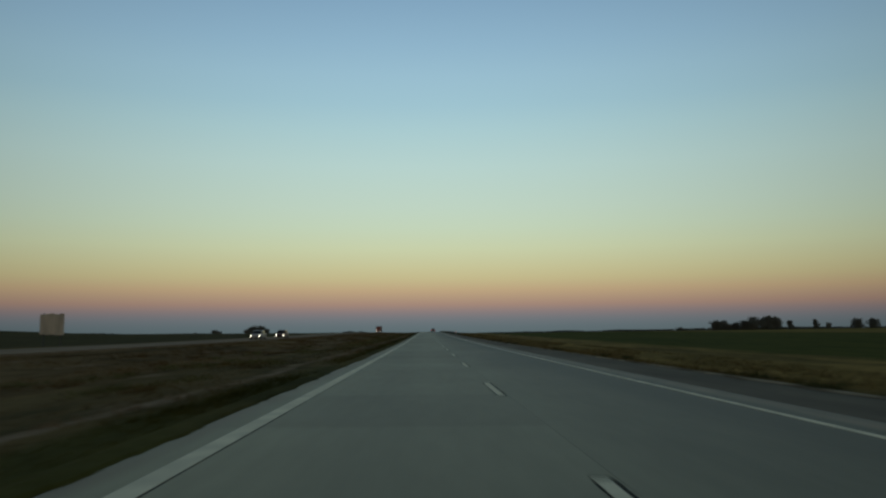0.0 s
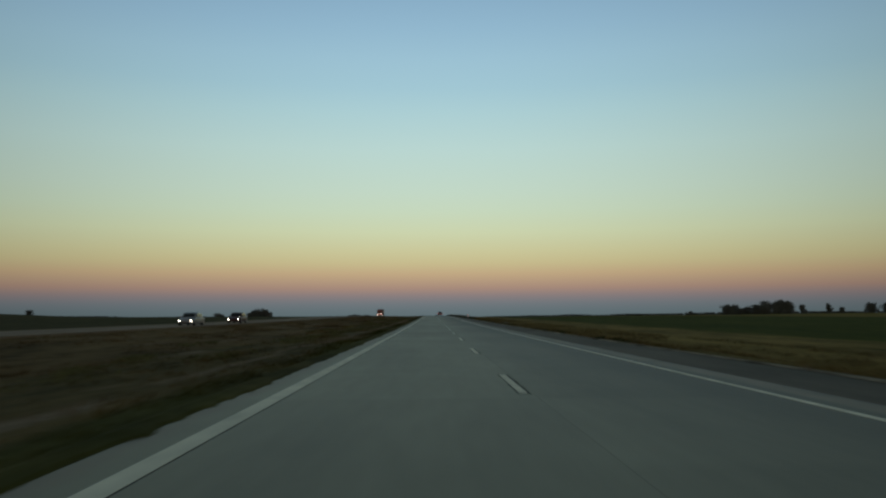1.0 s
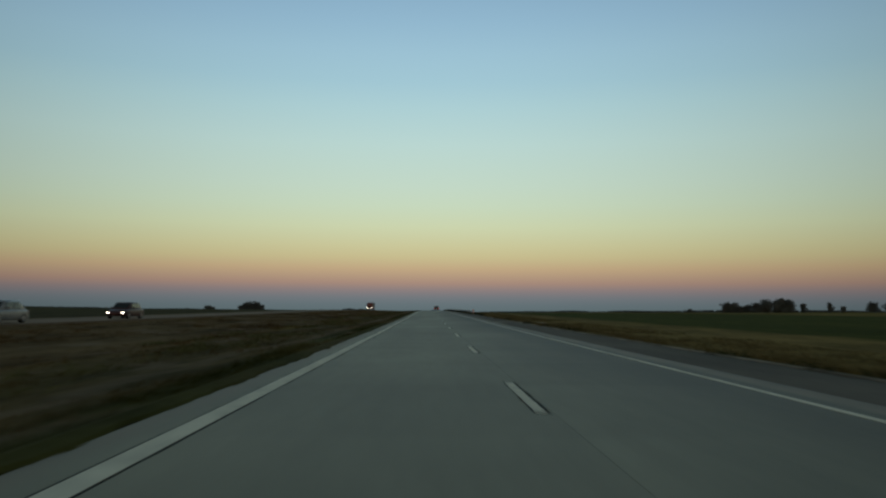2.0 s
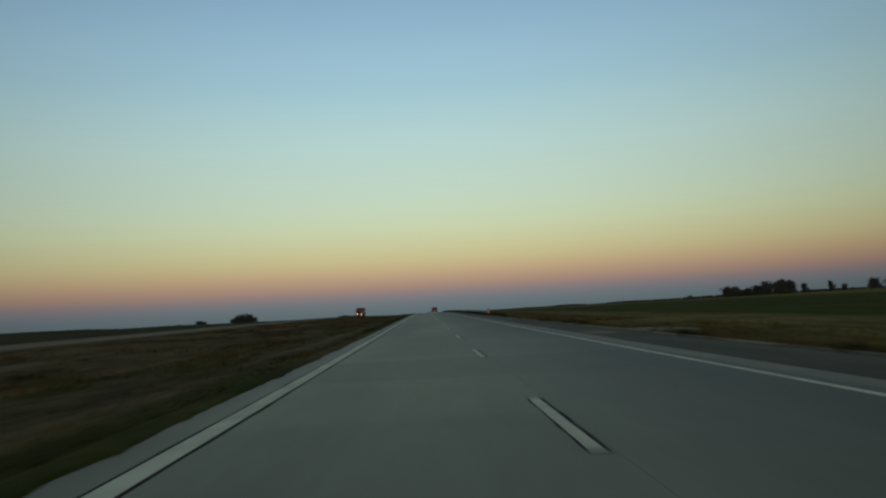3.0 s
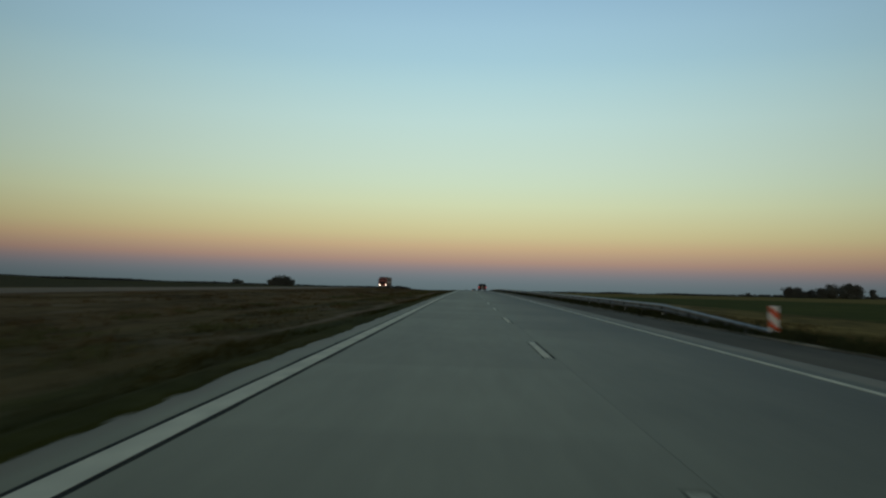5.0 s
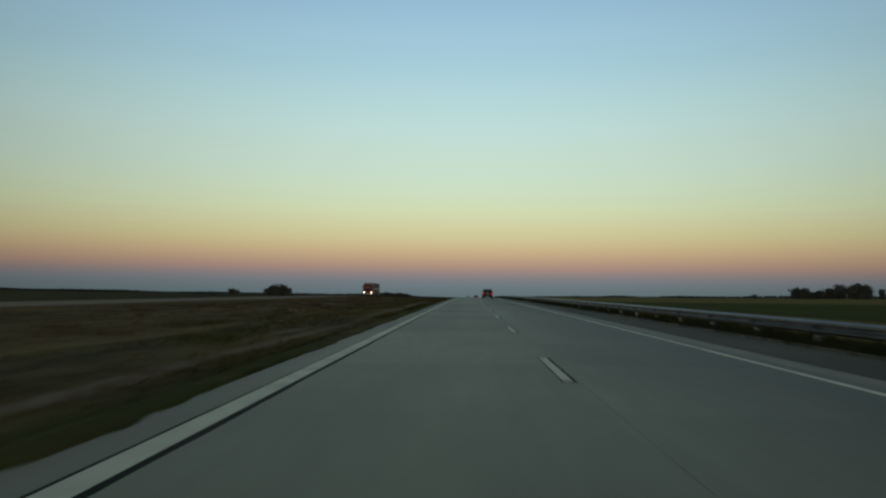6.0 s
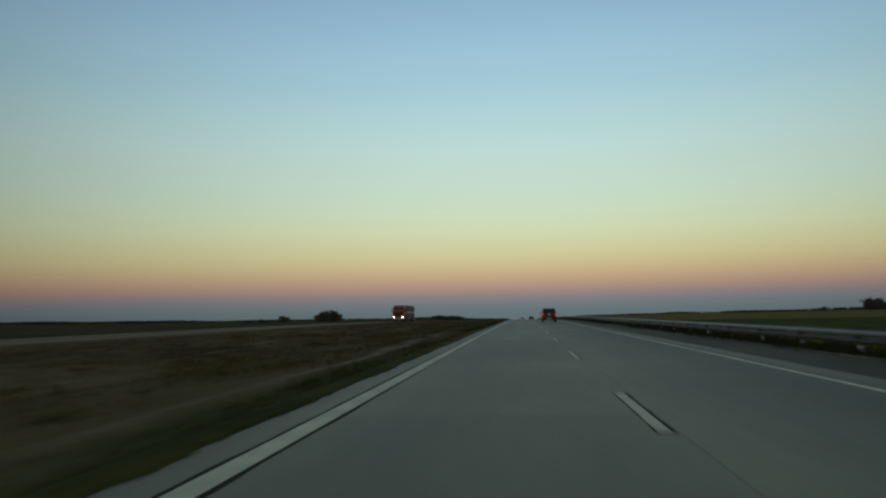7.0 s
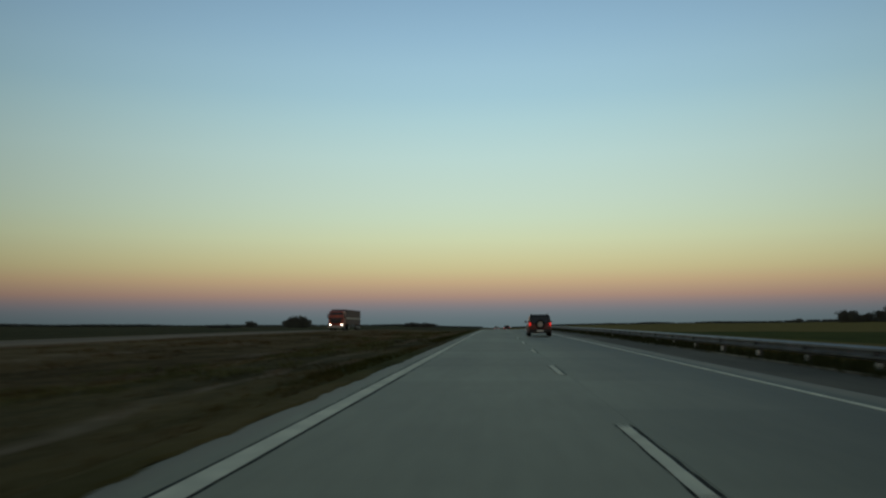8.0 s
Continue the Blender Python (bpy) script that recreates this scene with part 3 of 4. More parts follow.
def rough_rim(name, label, x_out, x_in, ragged, height, mat, seed, y0=-20, y1=470):
    """Soil and turf creeping over a paved edge in an uneven line."""
    vs, fs = [], []
    ys = steps([(y0, y1, 0.16)])
    sign = 1 if x_in > x_out else -1
    for k, y in enumerate(ys):
        n = noise.noise((y * 0.45, seed, 0)) * 0.5 + noise.noise((y * 1.7, seed, 4)) * 0.5 + noise.noise((y * 5.3, seed, 7)) * 0.45
        xi = x_in + sign * ragged * n
        base = road_z(xi, y)
        vs += [(x_out, y, base - 0.05), (x_out + (xi - x_out) * 0.55, y, base + height * (0.8 + 0.5 * n)), (xi - sign * 0.05, y, base + height * 0.6), (xi, y, base - 0.004)]
    for k in range(len(ys) - 1):
        for i in range(3):
            o = 4 * k + i
            fs.append((o, o + 1, o + 5, o + 4))
    return tagged(raw(name, vs, fs, mat), label, "road edge", kind="structure")


M_EDGE = material("gravel_edge", (0.30, 0.25, 0.175), 0.95, dark=(0.07, 0.056, 0.034), scale=0.9, stretch=(1, 0.4, 1), fine=0.3)
rough_rim("turf_edge", "ragged turf growing over the paved edge", -3.5, LEFT_EDGE + 0.03, 0.20, 0.05, M_GROUND, 1.7)
rough_rim("gravel_edge", "loose gravel along the hard shoulder", 8.0, SHOULDER_R - 0.10, 0.22, 0.03, M_EDGE, 8.2)


def gravel_patch(x, y, rx, ry, zf, seed):
    """A low spread of loose gravel with a ragged outline."""
    n, vs, fs = 36, [], []
    for ring, f in enumerate((1.0, 0.8, 0.45)):
        for k in range(n):
            a = 2 * math.pi * k / n
            r = f * (1 + 0.22 * noise.noise((2 * math.cos(a), 2 * math.sin(a), seed)) + 0.16 * noise.noise((6 * math.cos(a), 6 * math.sin(a), seed)))
            px_, py_ = x + rx * r * math.cos(a), y + ry * r * math.sin(a)
            vs.append((px_, py_, zf(px_, py_) + (-0.015, 0.022, 0.030)[ring] + 0.01 * noise.noise((px_ * 4, py_ * 4, seed))))
    vs.append((x, y, zf(x, y) + 0.032))
    for r in range(2):
        for k in range(n):
            j = (k + 1) % n
            fs.append((r * n + k, r * n + j, (r + 1) * n + j, (r + 1) * n + k))
    fs += [(2 * n + k, 2 * n + (k + 1) % n, 3 * n) for k in range(n)]
    return tagged(raw("gravel_patch", vs, fs, M_EDGE), "pale loose gravel spread beside the hard shoulder", "gravel", kind="stuff")


gravel_patch(8.9, 147.2, 1.5, 2.5, lambda x, y: max(land_z(x, y), road_z(x, y) - 0.07), 3.3)
gravel_patch(6.35, 145.6, 0.75, 1.6, lambda x, y: road_z(x, y) - 0.010, 5.1)


# ---- guardrail ----
RAIL_X, RAIL_Y0, RAIL_STEP, RAIL_N = 8.15, 215.2, 4.0, 100


def rail_ground(y):
    return profile(y) - 0.085


def guardrail():
    g = thing("guardrail", "galvanised steel W-beam guardrail on short posts with white reflectors", "guardrail", pose(RAIL_X, RAIL_Y0, rail_ground(RAIL_Y0)))
    # W profile seen along the road: depth towards the road against height
    prof = [(0.0, 0.34), (-0.02, 0.36), (-0.08, 0.39), (-0.083, 0.44), (-0.02, 0.48), (-0.02, 0.52), (-0.083, 0.56), (-0.08, 0.61), (-0.02, 0.64), (0.0, 0.66)]
    n = len(prof)

    def beam_mesh(drop0, drop1, out0=0.0, out1=0.0):
        vs, fs = [], []
        for y, d, o in ((-0.02, drop0, out0), (RAIL_STEP + 0.02, drop1, out1)):
            for t in (0.0, 0.006):
                vs += [(a + t + o, y, max(b - d, -0.05 + 0.002 * i)) for i, (a, b) in enumerate(prof)]
        for i in range(n - 1):
            fs += [(i, i + 1, 2 * n + i + 1, 2 * n + i), (n + i, 3 * n + i, 3 * n + i + 1, n + i + 1)]
        fs += [(0, 2 * n, 3 * n, n), (n - 1, 2 * n - 1, 4 * n - 1, 3 * n - 1)]
        return vs, fs
    full = raw("beam", *beam_mesh(0, 0), M_ZINC, g)
    # the first lengths run down towards the ground
    sunk = [0.40, 0.26, 0.12, 0.0]
    ends = [raw("beam", *beam_mesh(sunk[k], sunk[k + 1]), M_ZINC, g) for k in range(3)]
    pm = put("post", boxed(0.03, 0.15, -0.05, 0.05, -0.4, 0.55, 0.008), M_POST, g)
    bm = boxed(-0.085, 0.03, -0.06, 0.06, 0.44, 0.56, 0.006)
    sp = put("spacer", bm, M_POST, g)
    bm = boxed(-0.012, 0.03, -0.075, 0.075, 0.14, 0.30, 0.006)
    rf = put("reflector", bm, M_REFLECT, g, "square white reflector")
    for k in range(RAIL_N):
        y = RAIL_STEP * k
        dz = rail_ground(RAIL_Y0 + y) - rail_ground(RAIL_Y0)
        m = Matrix.Translation((0, y, dz)) @ Matrix.Rotation(math.atan(slope(RAIL_Y0 + y + 2)), 4, "X")
        low = Matrix.Translation((0, 0, -sunk[k])) if k < 3 else Matrix.Identity(4)
        for src in (ends[k] if k < 3 else full, pm, sp, rf):
            first = src in ends or k == (3 if src is full else 0)
            ob = src if first else new(src.name.split(".")[0], src.data)
            ob.parent = g
            ob.matrix_basis = m if src in ends else m @ low
    return g


guardrail()


def marker_board():
    """Striped hazard board on a short post where the rail begins."""
    y = 214.6
    s = thing("hazard_marker", "red and white striped hazard board at the guardrail end", "road sign", pose(7.92, y, rail_ground(y) - 0.03))
    put("post", boxed(-0.03, 0.03, 0.012, 0.06, -0.3, 0.95, 0.005), M_POST, s)
    put("panel", boxed(-0.135, 0.135, -0.006, 0.010, 0.26, 0.94, 0.004), M_WHITE, s, "white reflective panel")
    for k in range(2):
        z = 0.20 + 0.40 * k
        bm = bmesh.new()
        pts = [(-0.133, z + 0.20), (0.133, z - 0.04), (0.133, z + 0.15), (-0.133, z + 0.39)]
        pts = [(px_, min(max(pz_, 0.262), 0.938)) for px_, pz_ in pts]
        a = [bm.verts.new((px_, -0.010, pz_)) for px_, pz_ in pts]
        b = [bm.verts.new((px_, -0.004, pz_)) for px_, pz_ in pts]
        bm.faces.new(a)
        bm.faces.new(b[::-1])
        for i in range(4):
            bm.faces.new((a[i], a[(i + 1) % 4], b[(i + 1) % 4], b[i]))
        put("stripe", bm, M_RED, s, "red diagonal stripe")


marker_board()


def road_sign():
    s = thing("road_sign", "large weathered road sign board seen on two posts in grass", "road sign", pose(-38.12, 81.5, land_z(-38.12, 81.5)))
    for x in (-0.85, 0.85):
        put("post", cylinder(bmesh.new(), 0.06, 3.9, pose(x, 0.09, 1.45), 12), M_POST, s)
    # upright sheets of slightly different height, bent and chipped at the ends
    rng = random.Random(21)
    for k in range(5):
        x0 = -1.22 + 0.49 * k
        top, foot = 3.34 + rng.uniform(-0.07, 0.07), 1.24 + rng.uniform(-0.06, 0.06)
        bm = boxed(x0 + 0.004, x0 + 0.484, -0.02, 0.02, foot, top, 0.012)
        bend = rng.uniform(-0.04, 0.04)
        for v in bm.verts:
            if v.co.z > (top + foot) / 2:
                v.co.z += bend * (v.co.x - x0 - 0.24) / 0.24
        put("panel", bm, M_SIGNBACK, s, "pale weathered sheet metal panel")
    for z in (1.5, 2.3, 3.1):
        put("brace", boxed(-1.18, 1.18, 0.024, 0.055, z - 0.04, z + 0.04, 0.006), M_POST, s)


road_sign()


# ---- vehicles ----
def loft(rings, bm=None):
    """Closed rings of points joined into one skin with end caps."""
    bm = bm or bmesh.new()
    rows = [[bm.verts.new(p) for p in r] for r in rings]
    n = len(rows[0])
    for a, b in zip(rows, rows[1:]):
        for i in range(n):
            bm.faces.new((a[i], a[(i + 1) % n], b[(i + 1) % n], b[i]))
    bm.faces.new(rows[0])
    bm.faces.new(rows[-1][::-1])
    return bm


def section(y, hw, z0, z1, r=0.12, tuck=0.0):
    """Rounded rectangle across the car at y, half width hw, from z0 to z1."""
    pts = []
    for cx, cz, a0 in ((hw - r, z0 + r, -90), (hw - r - tuck, z1 - r, 0), (-hw + r + tuck, z1 - r, 90), (-hw + r, z0 + r, 180)):
        for k in range(4):
            a = radians(a0 + 30 * k)
            pts.append((cx + r * math.cos(a), y, cz + r * math.sin(a)))
    return pts


def wheel(parent, x, y, r, w):
    tyre = bmesh.new()
    cylinder(tyre, r, w, pose(x, y, r, 0, 90, 0), 28)
    bmesh.ops.bevel(tyre, geom=[e for e in tyre.edges if abs(e.verts[0].co.x - e.verts[1].co.x) < 1e-4], offset=0.03, segments=2, affect="EDGES")
    t = put("wheel", tyre, M_TYRE, parent, "black rubber tyre")
    side = 1 if x > 0 else -1
    put("rim", cylinder(bmesh.new(), r * 0.62, 0.03, pose(x + side * (w / 2 + 0.003), y, r, 0, 90, 0), 20), M_RIM, t, "alloy rim")


def car(name, label, m, paint, length=4.4, hw=0.88, height=1.48, suv=False, lights="rear", clearance=0.2, group=""):
    """A car pointing along +y: lofted body and cabin, glass, lamps, wheels and trim."""
    c = thing(name, label, "car", m, group)
    h0, belt = clearance, clearance + (0.78 if suv else 0.66)
    L = length / 2
    body = loft([section(-L, hw * 0.86, h0 + 0.16, belt - 0.12, 0.10), section(-L + 0.08, hw * 0.96, h0 + 0.08, belt - 0.02, 0.12), section(-L + 0.4, hw, h0, belt, 0.12),
                 section(-0.2, hw, h0, belt, 0.10), section(L * 0.45, hw, h0, belt, 0.12), section(L - 0.45, hw * 0.97, h0 + 0.02, belt - 0.10, 0.14), section(L - 0.1, hw * 0.9, h0 + 0.08, belt - 0.2, 0.14), section(L, hw * 0.8, h0 + 0.14, belt - 0.3, 0.10)])
    put("body", body, paint, c, smooth=True)
    ct = height
    y0 = -L + (0.06 if suv else 0.35)
    y1 = -L + (0.22 if suv else 0.95)
    y2, y3 = L * 0.18, L * 0.52
    cab = loft([section(y0, hw * 0.9, belt - 0.1, belt + 0.03, 0.05, 0.02), section(y1, hw * 0.92, belt - 0.1, ct - 0.02, 0.11, 0.11), section((y1 + y2) / 2, hw * 0.93, belt - 0.1, ct, 0.12, 0.12),
                section(y2, hw * 0.92, belt - 0.1, ct - 0.04, 0.11, 0.11), section(y3, hw * 0.9, belt - 0.1, belt + 0.02, 0.05, 0.02)])
    put("cabin", cab, M_DARKCAR if suv else paint, c, "black roof and pillars" if suv else "", smooth=True)

    def pane(nm, quad, out):
        bm = bmesh.new()
        a = [bm.verts.new(Vector(q) + Vector(out) * 0.012) for q in quad]
        b = [bm.verts.new(Vector(q) - Vector(out) * 0.01) for q in quad]
        bm.faces.new(a)
        bm.faces.new(b[::-1])
        for i in range(4):
            bm.faces.new((a[i], a[(i + 1) % 4], b[(i + 1) % 4], b[i]))
        put(nm, bm, M_CARGLASS, c, "dark tinted glass")
    rz0, rz1 = belt + 0.06, ct - 0.13
    fy = lambda z: y0 + (y1 - y0) * (z - belt) / (ct - belt)
    pane("rear_window", [(-hw * 0.74, fy(rz0), rz0), (hw * 0.74, fy(rz0), rz0), (hw * 0.66, fy(rz1), rz1), (-hw * 0.66, fy(rz1), rz1)], (0, -1, 0.1))
    wy = lambda z: y3 + (y2 - y3) * (z - belt) / (ct - belt)
    pane("windscreen", [(-hw * 0.74, wy(rz0), rz0), (hw * 0.74, wy(rz0), rz0), (hw * 0.66, wy(rz1), rz1), (-hw * 0.66, wy(rz1), rz1)], (0, 1, 0.4))
    for s in (-1, 1):
        for a, b in ((y1 + 0.1, (y1 + y2) / 2 - 0.05), ((y1 + y2) / 2 + 0.05, y2 + 0.1)):
            pane("side_window", [(s * hw * 0.925, a, rz0), (s * hw * 0.925, b, rz0), (s * hw * 0.835, b - (0.1 if b > y2 else 0), rz1), (s * hw * 0.835, a, rz1)], (s, 0, 0.2))
        put("mirror", boxed(s * (hw + 0.10) - 0.09, s * (hw + 0.10) + 0.09, y2 + 0.12, y2 + 0.24, belt + 0.02, belt + 0.17, 0.03, 2), paint, c)
        wheel(c, s * (hw - 0.11), -L + 0.78, 0.36 if suv else 0.31, 0.22)
        wheel(c, s * (hw - 0.11), L - 0.82, 0.36 if suv else 0.31, 0.22)
        tail = M_TAIL if lights == "rear" else M_DULLRED
        tz = belt - 0.16
        put("tail_light", boxed(s * hw * 0.86 - 0.065, s * hw * 0.86 + 0.065, -L - 0.02, -L + 0.22, tz - 0.06, tz + (0.20 if suv else 0.10), 0.03, 2), tail, c, "red tail lamp")
        head = M_HEAD if lights == "front" else M_WHITE
        hz = belt - 0.34
        put("headlight", boxed(s * hw * 0.72 - 0.075, s * hw * 0.72 + 0.075, L - 0.30, L + 0.015, hz - 0.05, hz + 0.05, 0.03, 2), head, c, "headlamp")
    put("bumper", boxed(-hw * 0.95, hw * 0.95, -L - 0.07, -L + 0.25, h0 + 0.06, h0 + 0.30, 0.06, 2), M_BLACK if suv else paint, c)
    put("number_plate", boxed(-0.26, 0.26, -L - 0.085, -L - 0.072, h0 + 0.13, h0 + 0.24), M_WHITE, c, "plain pale plate")
    if suv:
        sw = put("spare_wheel", cylinder(bmesh.new(), 0.34, 0.2, pose(0.0, -L - 0.10, belt - 0.10, 90, 0, 0), 28), M_TYRE, c, "spare wheel on the tailgate")
        put("wheel_cover", cylinder(bmesh.new(), 0.21, 0.03, pose(0.0, -L - 0.213, belt - 0.10, 90, 0, 0), 28), M_STRIPE, sw, "pale spare wheel cover")
        for s in (-1, 1):
            put("roof_rail", boxed(s * hw * 0.72 - 0.02, s * hw * 0.72 + 0.02, y1 + 0.2, y2 - 0.1, ct - 0.01, ct + 0.05, 0.012), M_BLACK, c)
    return c


def on_road(x, y, turn=0.0):
    return Matrix.Translation((x, y, road_z(x, y))) @ Matrix.Rotation(math.atan(slope(y)), 4, "X") @ Matrix.Rotation(radians(turn), 4, "Z")


def on_opposite(x, y):
    return Matrix.Translation((x, y, opp_z(x, y) + 0.004)) @ Matrix.Rotation(math.atan(slope(y)), 4, "X") @ Matrix.Rotation(math.pi, 4, "Z")


car("suv", "dark red off-road car with spare wheel on tailgate, tail lamps lit", on_road(3.2, 373), M_SUV, 4.4, 0.9, 1.68, True, "rear", 0.24)
car("car", "dark red car far ahead with tail lamps lit", on_road(2.7, 552), M_DARKRED, 4.4, 0.87, 1.46)
# added white car on the carriageway in place of far oncoming headlamps
car("car", "white car far ahead, standing in for distant oncoming headlamps", on_road(-0.5, 575), M_WHITECAR, 4.4, 0.87, 1.46)
car("car", "silver oncoming car with headlamps lit", on_opposite(-27.0, 128), M_SILVER, 4.5, 0.88, 1.45, lights="front", group="oncoming cars")
car("car", "dark red oncoming car with headlamps lit", on_opposite(-27.0, 149), M_DARKRED, 4.5, 0.88, 1.46, lights="front", group="oncoming cars")


def truck():
    t = thing("truck", "orange-red lorry with striped box trailer, headlamps lit", "truck", on_opposite(-26.4, 445))
    # cab at +y
    cab = loft([section(5.6, 1.22, 0.75, 3.15, 0.14), section(6.9, 1.24, 0.62, 3.2, 0.16, 0.02), section(7.5, 1.24, 0.5, 3.02, 0.18, 0.04), section(7.75, 1.2, 0.5, 2.2, 0.15)])
    put("cab", cab, M_TRUCK, t, smooth=True)
    bm = bmesh.new()
    q = [(-1.12, 7.80, 1.78), (1.12, 7.80, 1.78), (1.08, 7.57, 2.92), (-1.08, 7.57, 2.92)]
    a = [bm.verts.new(p) for p in q]
    b = [bm.verts.new((x, y - 0.05, z)) for x, y, z in q]
    bm.faces.new(a)
    bm.faces.new(b[::-1])
    for i in range(4):
        bm.faces.new((a[i], a[(i + 1) % 4], b[(i + 1) % 4], b[i]))
    put("windscreen", bm, M_CARGLASS, t, "dark windscreen")
    for s in (-1, 1):
        put("side_window", boxed(s * 1.235 - 0.012, s * 1.235 + 0.012, 6.2, 7.2, 2.05, 2.8, 0.01), M_CARGLASS, t, "dark side window")
        put("headlight", boxed(s * 0.92 - 0.09, s * 0.92 + 0.09, 7.66, 7.80, 0.86, 1.03, 0.03, 2), M_HEAD, t, "lit headlamp")
        arm = put("mirror", boxed(s * 1.42 - 0.07, s * 1.42 + 0.07, 7.25, 7.40, 1.95, 2.75, 0.03), M_BLACK, t)
        for y in (6.6, 3.2, -4.6, -5.9, -7.2):
            wheel(t, s * 1.05, y, 0.5, 0.32)
    put("bumper", boxed(-1.24, 1.24, 7.55, 7.92, 0.42, 0.80, 0.05, 2), M_STRIPE, t, "pale bumper")
    put("grille", boxed(-0.85, 0.85, 7.70, 7.79, 1.15, 1.75, 0.02), M_BLACK, t)
    put("chassis", boxed(-0.5, 0.5, -8.0, 6.9, 0.55, 0.95, 0.03), M_BLACK, t)
    put("trailer", boxed(-1.25, 1.25, -8.2, 5.3, 0.98, 3.45, 0.05, 2), M_TRAILER, t, "dark red box trailer")
    for s in (-1, 1):
        put("stripe", boxed(s * 1.256 - 0.006, s * 1.256 + 0.006, -8.1, 5.2, 1.85, 2.15), M_STRIPE, t, "pale stripe along the side")
        put("underrun_rail", boxed(s * 1.18 - 0.03, s * 1.18 + 0.03, -3.6, 2.2, 0.5, 0.85, 0.01), M_POST, t)


truck()


# ---- trees ----
def tree(name, label, x, y, height, spread, group="", seed=1, base=None):
    """Tapered trunk, limbs and a ragged crown of many small leaf clumps."""
    rng = random.Random(seed)
    t = thing(name, label, "tree", pose(x, y, land_z(x, y) - 0.3 if base is None else base), group)
    bm = bmesh.new()
    cylinder(bm, 0.035 * height * 0.55, height * 0.6, pose(0, 0, height * 0.3), 8, 0.01 * height)
    tips = []
    for k in range(9):
        a = rng.uniform(0, 2 * math.pi)
        z0 = height * rng.uniform(0.22, 0.5)
        ln = spread * rng.uniform(0.3, 0.55)
        rise = rng.uniform(0.5, 1.1)
        way = Vector((math.cos(a), math.sin(a), rise)).normalized()
        mid = Vector((0, 0, z0)) + way * ln / 2
        m = Matrix.Translation(mid) @ way.to_track_quat("Z", "Y").to_matrix().to_4x4()
        cylinder(bm, 0.012 * height, ln, m, 6, 0.004 * height)
        tips.append(Vector((0, 0, z0)) + way * ln)
    put("trunk", bm, M_BARK, t)
    vs, fs = [], []
    lumps = [(Vector((rng.gauss(0, 0.24) * spread, rng.gauss(0, 0.24) * spread, height * rng.uniform(0.04, 0.84))), spread * rng.uniform(0.18, 0.28)) for _ in range(36)]
    lumps += [(p, spread * rng.uniform(0.12, 0.22)) for p in tips]
    for c, r in lumps:
        r = min(r, (height - c.z) * 0.9 + 0.3)
        for _ in range(44):
            d = Vector((rng.gauss(0, 1), rng.gauss(0, 1), rng.gauss(0, 0.8))).normalized()
            p = c + d * r * rng.uniform(0.55, 1.08)
            s = height * rng.uniform(0.022, 0.05)
            u = Vector((rng.gauss(0, 1), rng.gauss(0, 1), rng.gauss(0, 1))).normalized()
            w = u.orthogonal().normalized()
            n = u.cross(w)
            o = len(vs)
            vs += [tuple(p + u * s), tuple(p + w * s * 1.1), tuple(p - u * s * 0.8), tuple(p - w * s), tuple(p + n * s * 0.7)]
            fs += [(o, o + 1, o + 4), (o + 1, o + 2, o + 4), (o + 2, o + 3, o + 4), (o + 3, o, o + 4)]
    raw("crown", vs, fs, M_LEAF, t)
    return t


rng = random.Random(5)
LEFT_GROVE = [(-403, 1804, 15, 16), (-394, 1810, 21, 19), (-384, 1802, 24, 22), (-374, 1808, 22, 20), (-364, 1803, 16, 16)]
for k, (x, y, h, w) in enumerate(LEFT_GROVE):
    tree("tree", "broad dark tree in a small grove in the field", x, y, h, w, "grove in the left field", 10 + k)
RIGHT_GROVE = [(884 + 14.5 * k + rng.uniform(-4, 4), 2400 + rng.uniform(-25, 25), h, h * 0.8) for k, h in enumerate((32, 35, 32, 22, 28, 31, 30, 31, 34, 42, 46, 44, 40, 26))]
for k, (x, y, h, w) in enumerate(RIGHT_GROVE):
    tree("tree", "tall dark tree in a long grove on the field edge", x, y, h, w, "grove in the right field", 40 + k)
for k, (x, y, h, w) in enumerate([(1112, 2400, 30, 15), (1190, 2400, 34, 15), (1240, 2420, 22, 12), (1318, 2400, 36, 26), (1365, 2390, 34, 26), (-309, 650, 4.4, 4.2), (790, 2450, 13, 15), (-484, 1830, 14, 16), (-472, 1822, 11, 13)]):
    tree("tree", "single dark tree standing in open field", x, y, h, w, "single trees", 80 + k)


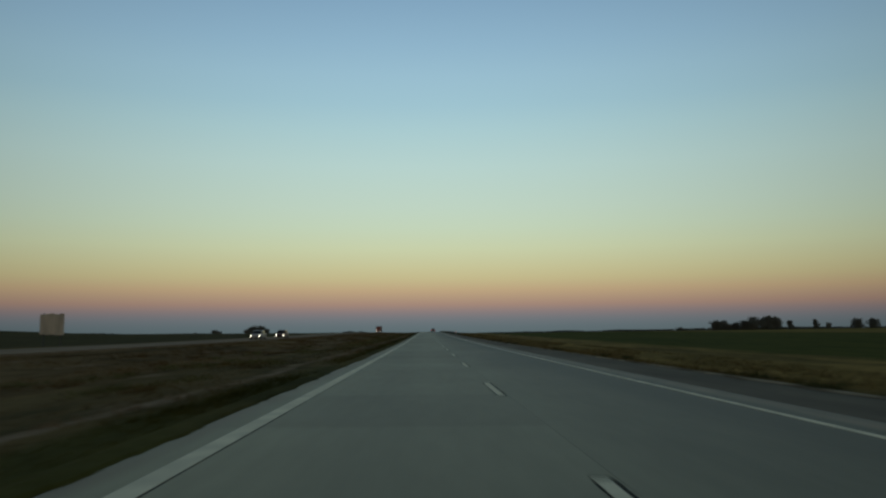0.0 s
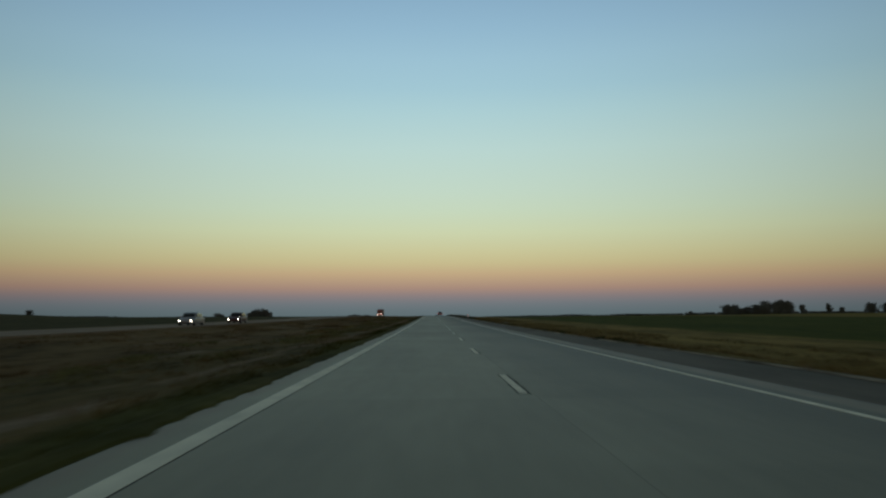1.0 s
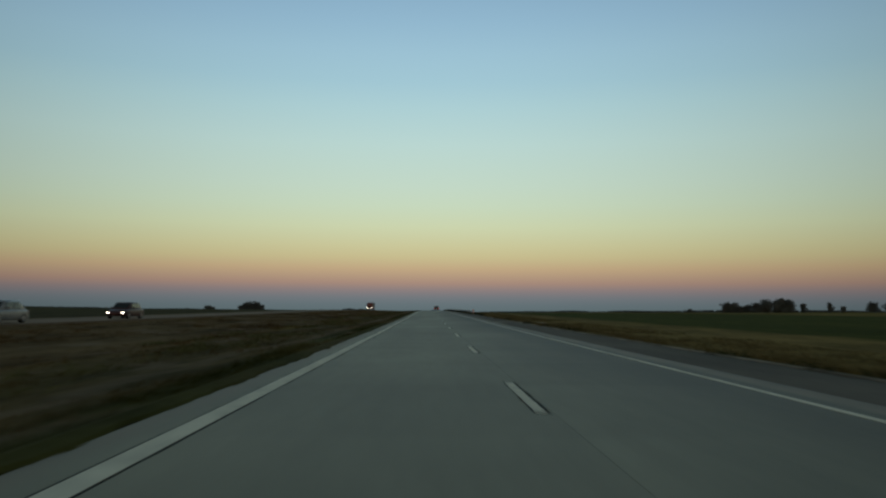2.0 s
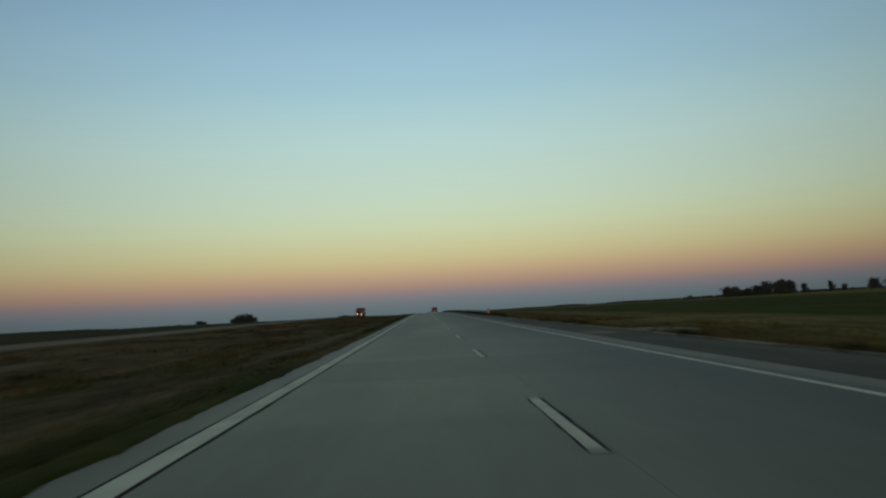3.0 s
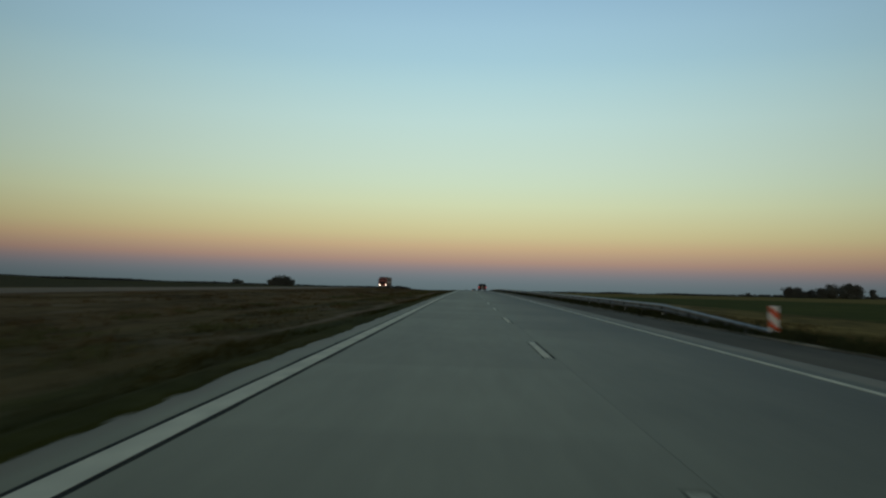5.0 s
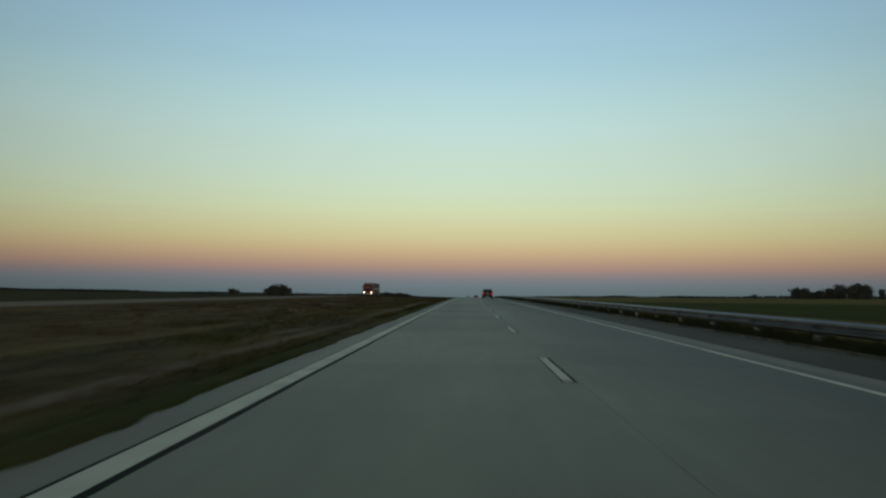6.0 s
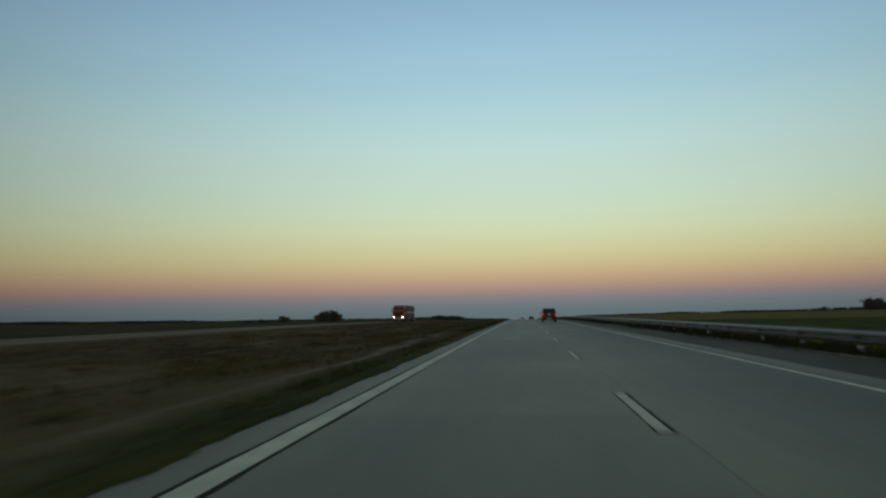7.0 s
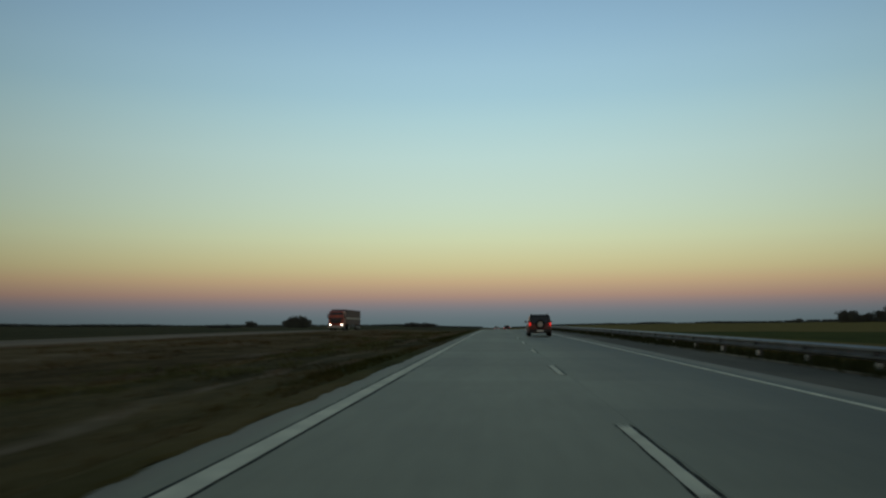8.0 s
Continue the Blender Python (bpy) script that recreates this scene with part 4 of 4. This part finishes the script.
def far_wood(name, label, x0, x1, y, h, seed, depth=50, gap=-9.0):
    """A far belt of wood: many ragged clumps along a line."""
    rng = random.Random(seed)
    vs, fs = [], []
    n = int(abs(x1 - x0) / 3)
    for k in range(n):
        f = k / n
        if noise.noise((f * 9.0, seed * 3.1, 0)) < gap:
            continue
        cx, cy = x0 + (x1 - x0) * f + rng.uniform(-3, 3), y + rng.uniform(-depth, depth)
        hh = h * (0.75 + 0.3 * noise.noise((f * 8.0, seed, 1.0)) + rng.uniform(0, 0.05))
        gz = land_z(cx, cy)
        for q in range(8):
            p = Vector((cx + rng.gauss(0, 3.0), cy + rng.gauss(0, 3.0), gz - 1.5 + hh * (q + 0.5) / 8))
            r = hh * rng.uniform(0.16, 0.24)
            o = len(vs)
            tw = rng.uniform(0, 6.28)
            for j in range(5):
                a = tw + j * 2 * math.pi / 5
                vs.append((p.x + r * math.cos(a) * rng.uniform(1.6, 2.6), p.y + r * math.sin(a) * rng.uniform(1.6, 2.6), p.z + rng.uniform(-0.3, 0.3) * r))
            vs += [(p.x, p.y, p.z + r * 0.8), (p.x, p.y, p.z - r * 1.2)]
            for j in range(5):
                fs += [(o + j, o + (j + 1) % 5, o + 5), (o + (j + 1) % 5, o + j, o + 6)]
    tagged(raw(name, vs, fs, M_WOOD), label, "wood", kind="stuff")


far_wood("far_woods", "dark wood belt along the horizon beyond the fields", -2900, -1150, 2900, 13, 3)
far_wood("far_woods", "low dark wood line on the far horizon", -1700, -60, 3300, 10, 4)
far_wood("far_woods", "low dark copse beyond the carriageway", -285, -195, 2800, 17, 12, 14)
far_wood("far_woods", "dark copse at the field edge", -575, -515, 1850, 9, 8, 12)
far_wood("far_woods", "low dark wood line on the far horizon", 60, 1100, 3700, 10, 5)
far_wood("far_woods", "low dark wood line on the far horizon", 760, 2900, 3100, 12, 6)


# ---- grass and weeds ----
def blades(name, label, spots, mat, hmin, hmax, lean=0.3, seed=2, per=5):
    rng = random.Random(seed)
    vs, fs = [], []
    for x, y in spots:
        z = land_z(x, y) - 0.03
        s = rng.uniform(hmin, hmax)
        for _ in range(per):
            a = rng.uniform(0, 6.283)
            bx, by = x + rng.gauss(0, 0.12), y + rng.gauss(0, 0.12)
            h = s * rng.uniform(0.6, 1.1)
            w = 0.018 + 0.03 * h
            dx, dy = math.cos(a) * w, math.sin(a) * w
            lx, ly = rng.gauss(0, lean) * h, rng.gauss(0, lean) * h
            o = len(vs)
            vs += [(bx - dx, by - dy, z), (bx + dx, by + dy, z), (bx + dx * 0.5 + lx * 0.5, by + dy * 0.5 + ly * 0.5, z + h * 0.65), (bx + lx, by + ly, z + h)]
            fs += [(o, o + 1, o + 2), (o, o + 2, o + 3)]
    return tagged(raw(name, vs, fs, mat), label, "grass", kind="stuff")


rng = random.Random(9)


def scatter(n, x0, x1, y0, y1, keep=0.0):
    out = []
    while len(out) < n:
        x, y = rng.uniform(x0, x1), rng.uniform(y0, y1)
        if noise.noise((x * 0.35, y * 0.09, 5.0)) + rng.uniform(-0.3, 0.3) > keep:
            out.append((x, y))
    return out


blades("median_grass", "dry tufted grass in the median", scatter(34000, -23.6, -3.6, -5, 440, -0.05), M_GROUND, 0.05, 0.15, 0.6, seed=3, per=4)
blades("median_grass", "short grass along the paved edge", scatter(11000, -4.2, -2.90, -5, 430, -0.3), M_GROUND, 0.04, 0.12, 0.6, seed=4)
blades("verge_grass", "dry grass on the roadside verge", scatter(18000, 8.0, 18, -5, 440, 0.0), M_BLADE, 0.07, 0.22, 0.6, seed=5)
blades("verge_weeds", "dark weeds growing under the guardrail", scatter(12000, 7.55, 9.4, 208, 470, -0.2), M_WEED, 0.12, 0.40, seed=6)
blades("verge_grass", "short grass beside the hard shoulder", scatter(3500, 7.75, 8.6, -5, 212, 0.0), M_GROUND, 0.04, 0.15, 0.6, seed=7)

# taller weeds standing in clumps in the median and on the verge
clumps = []
for x, y in scatter(260, -19.5, -6.5, 5, 440, 0.0):
    r = rng.uniform(0.2, 0.7)
    clumps += [(x + rng.gauss(0, r * 0.5), y + rng.gauss(0, r * 1.2)) for _ in range(16)]
blades("median_weeds", "taller dry weeds in scattered clumps in the median", clumps, M_GROUND, 0.08, 0.22, 0.5, seed=11)
clumps = []
for x, y in scatter(260, 8.8, 17.0, 5, 440, 0.0):
    r = rng.uniform(0.2, 0.8)
    clumps += [(x + rng.gauss(0, r * 0.5), y + rng.gauss(0, r * 1.2)) for _ in range(16)]
blades("verge_weeds", "taller dry weeds in scattered clumps on the verge", clumps, M_BLADE, 0.10, 0.28, 0.5, seed=12)

clumps = []
for x, y in scatter(230, -12.5, -5.9, 5, 440, 0.05):
    r = rng.uniform(0.3, 0.9)
    clumps += [(x + rng.gauss(0, r * 0.5), y + rng.gauss(0, r * 1.6)) for _ in range(22)]
blades("median_weeds", "dark green weeds in patches in the median hollow", clumps, M_SHRUB, 0.08, 0.24, 0.6, seed=13)

clumps = []
for x, y in scatter(26, 7.8, 8.5, 5, 208, 0.0):
    r = rng.uniform(0.15, 0.45)
    clumps += [(x + rng.gauss(0, r * 0.5), y + rng.gauss(0, r * 1.5)) for _ in range(26)]
blades("verge_weeds", "low dark weeds at the edge of the hard shoulder", clumps, M_WEED, 0.08, 0.26, 0.6, seed=14)
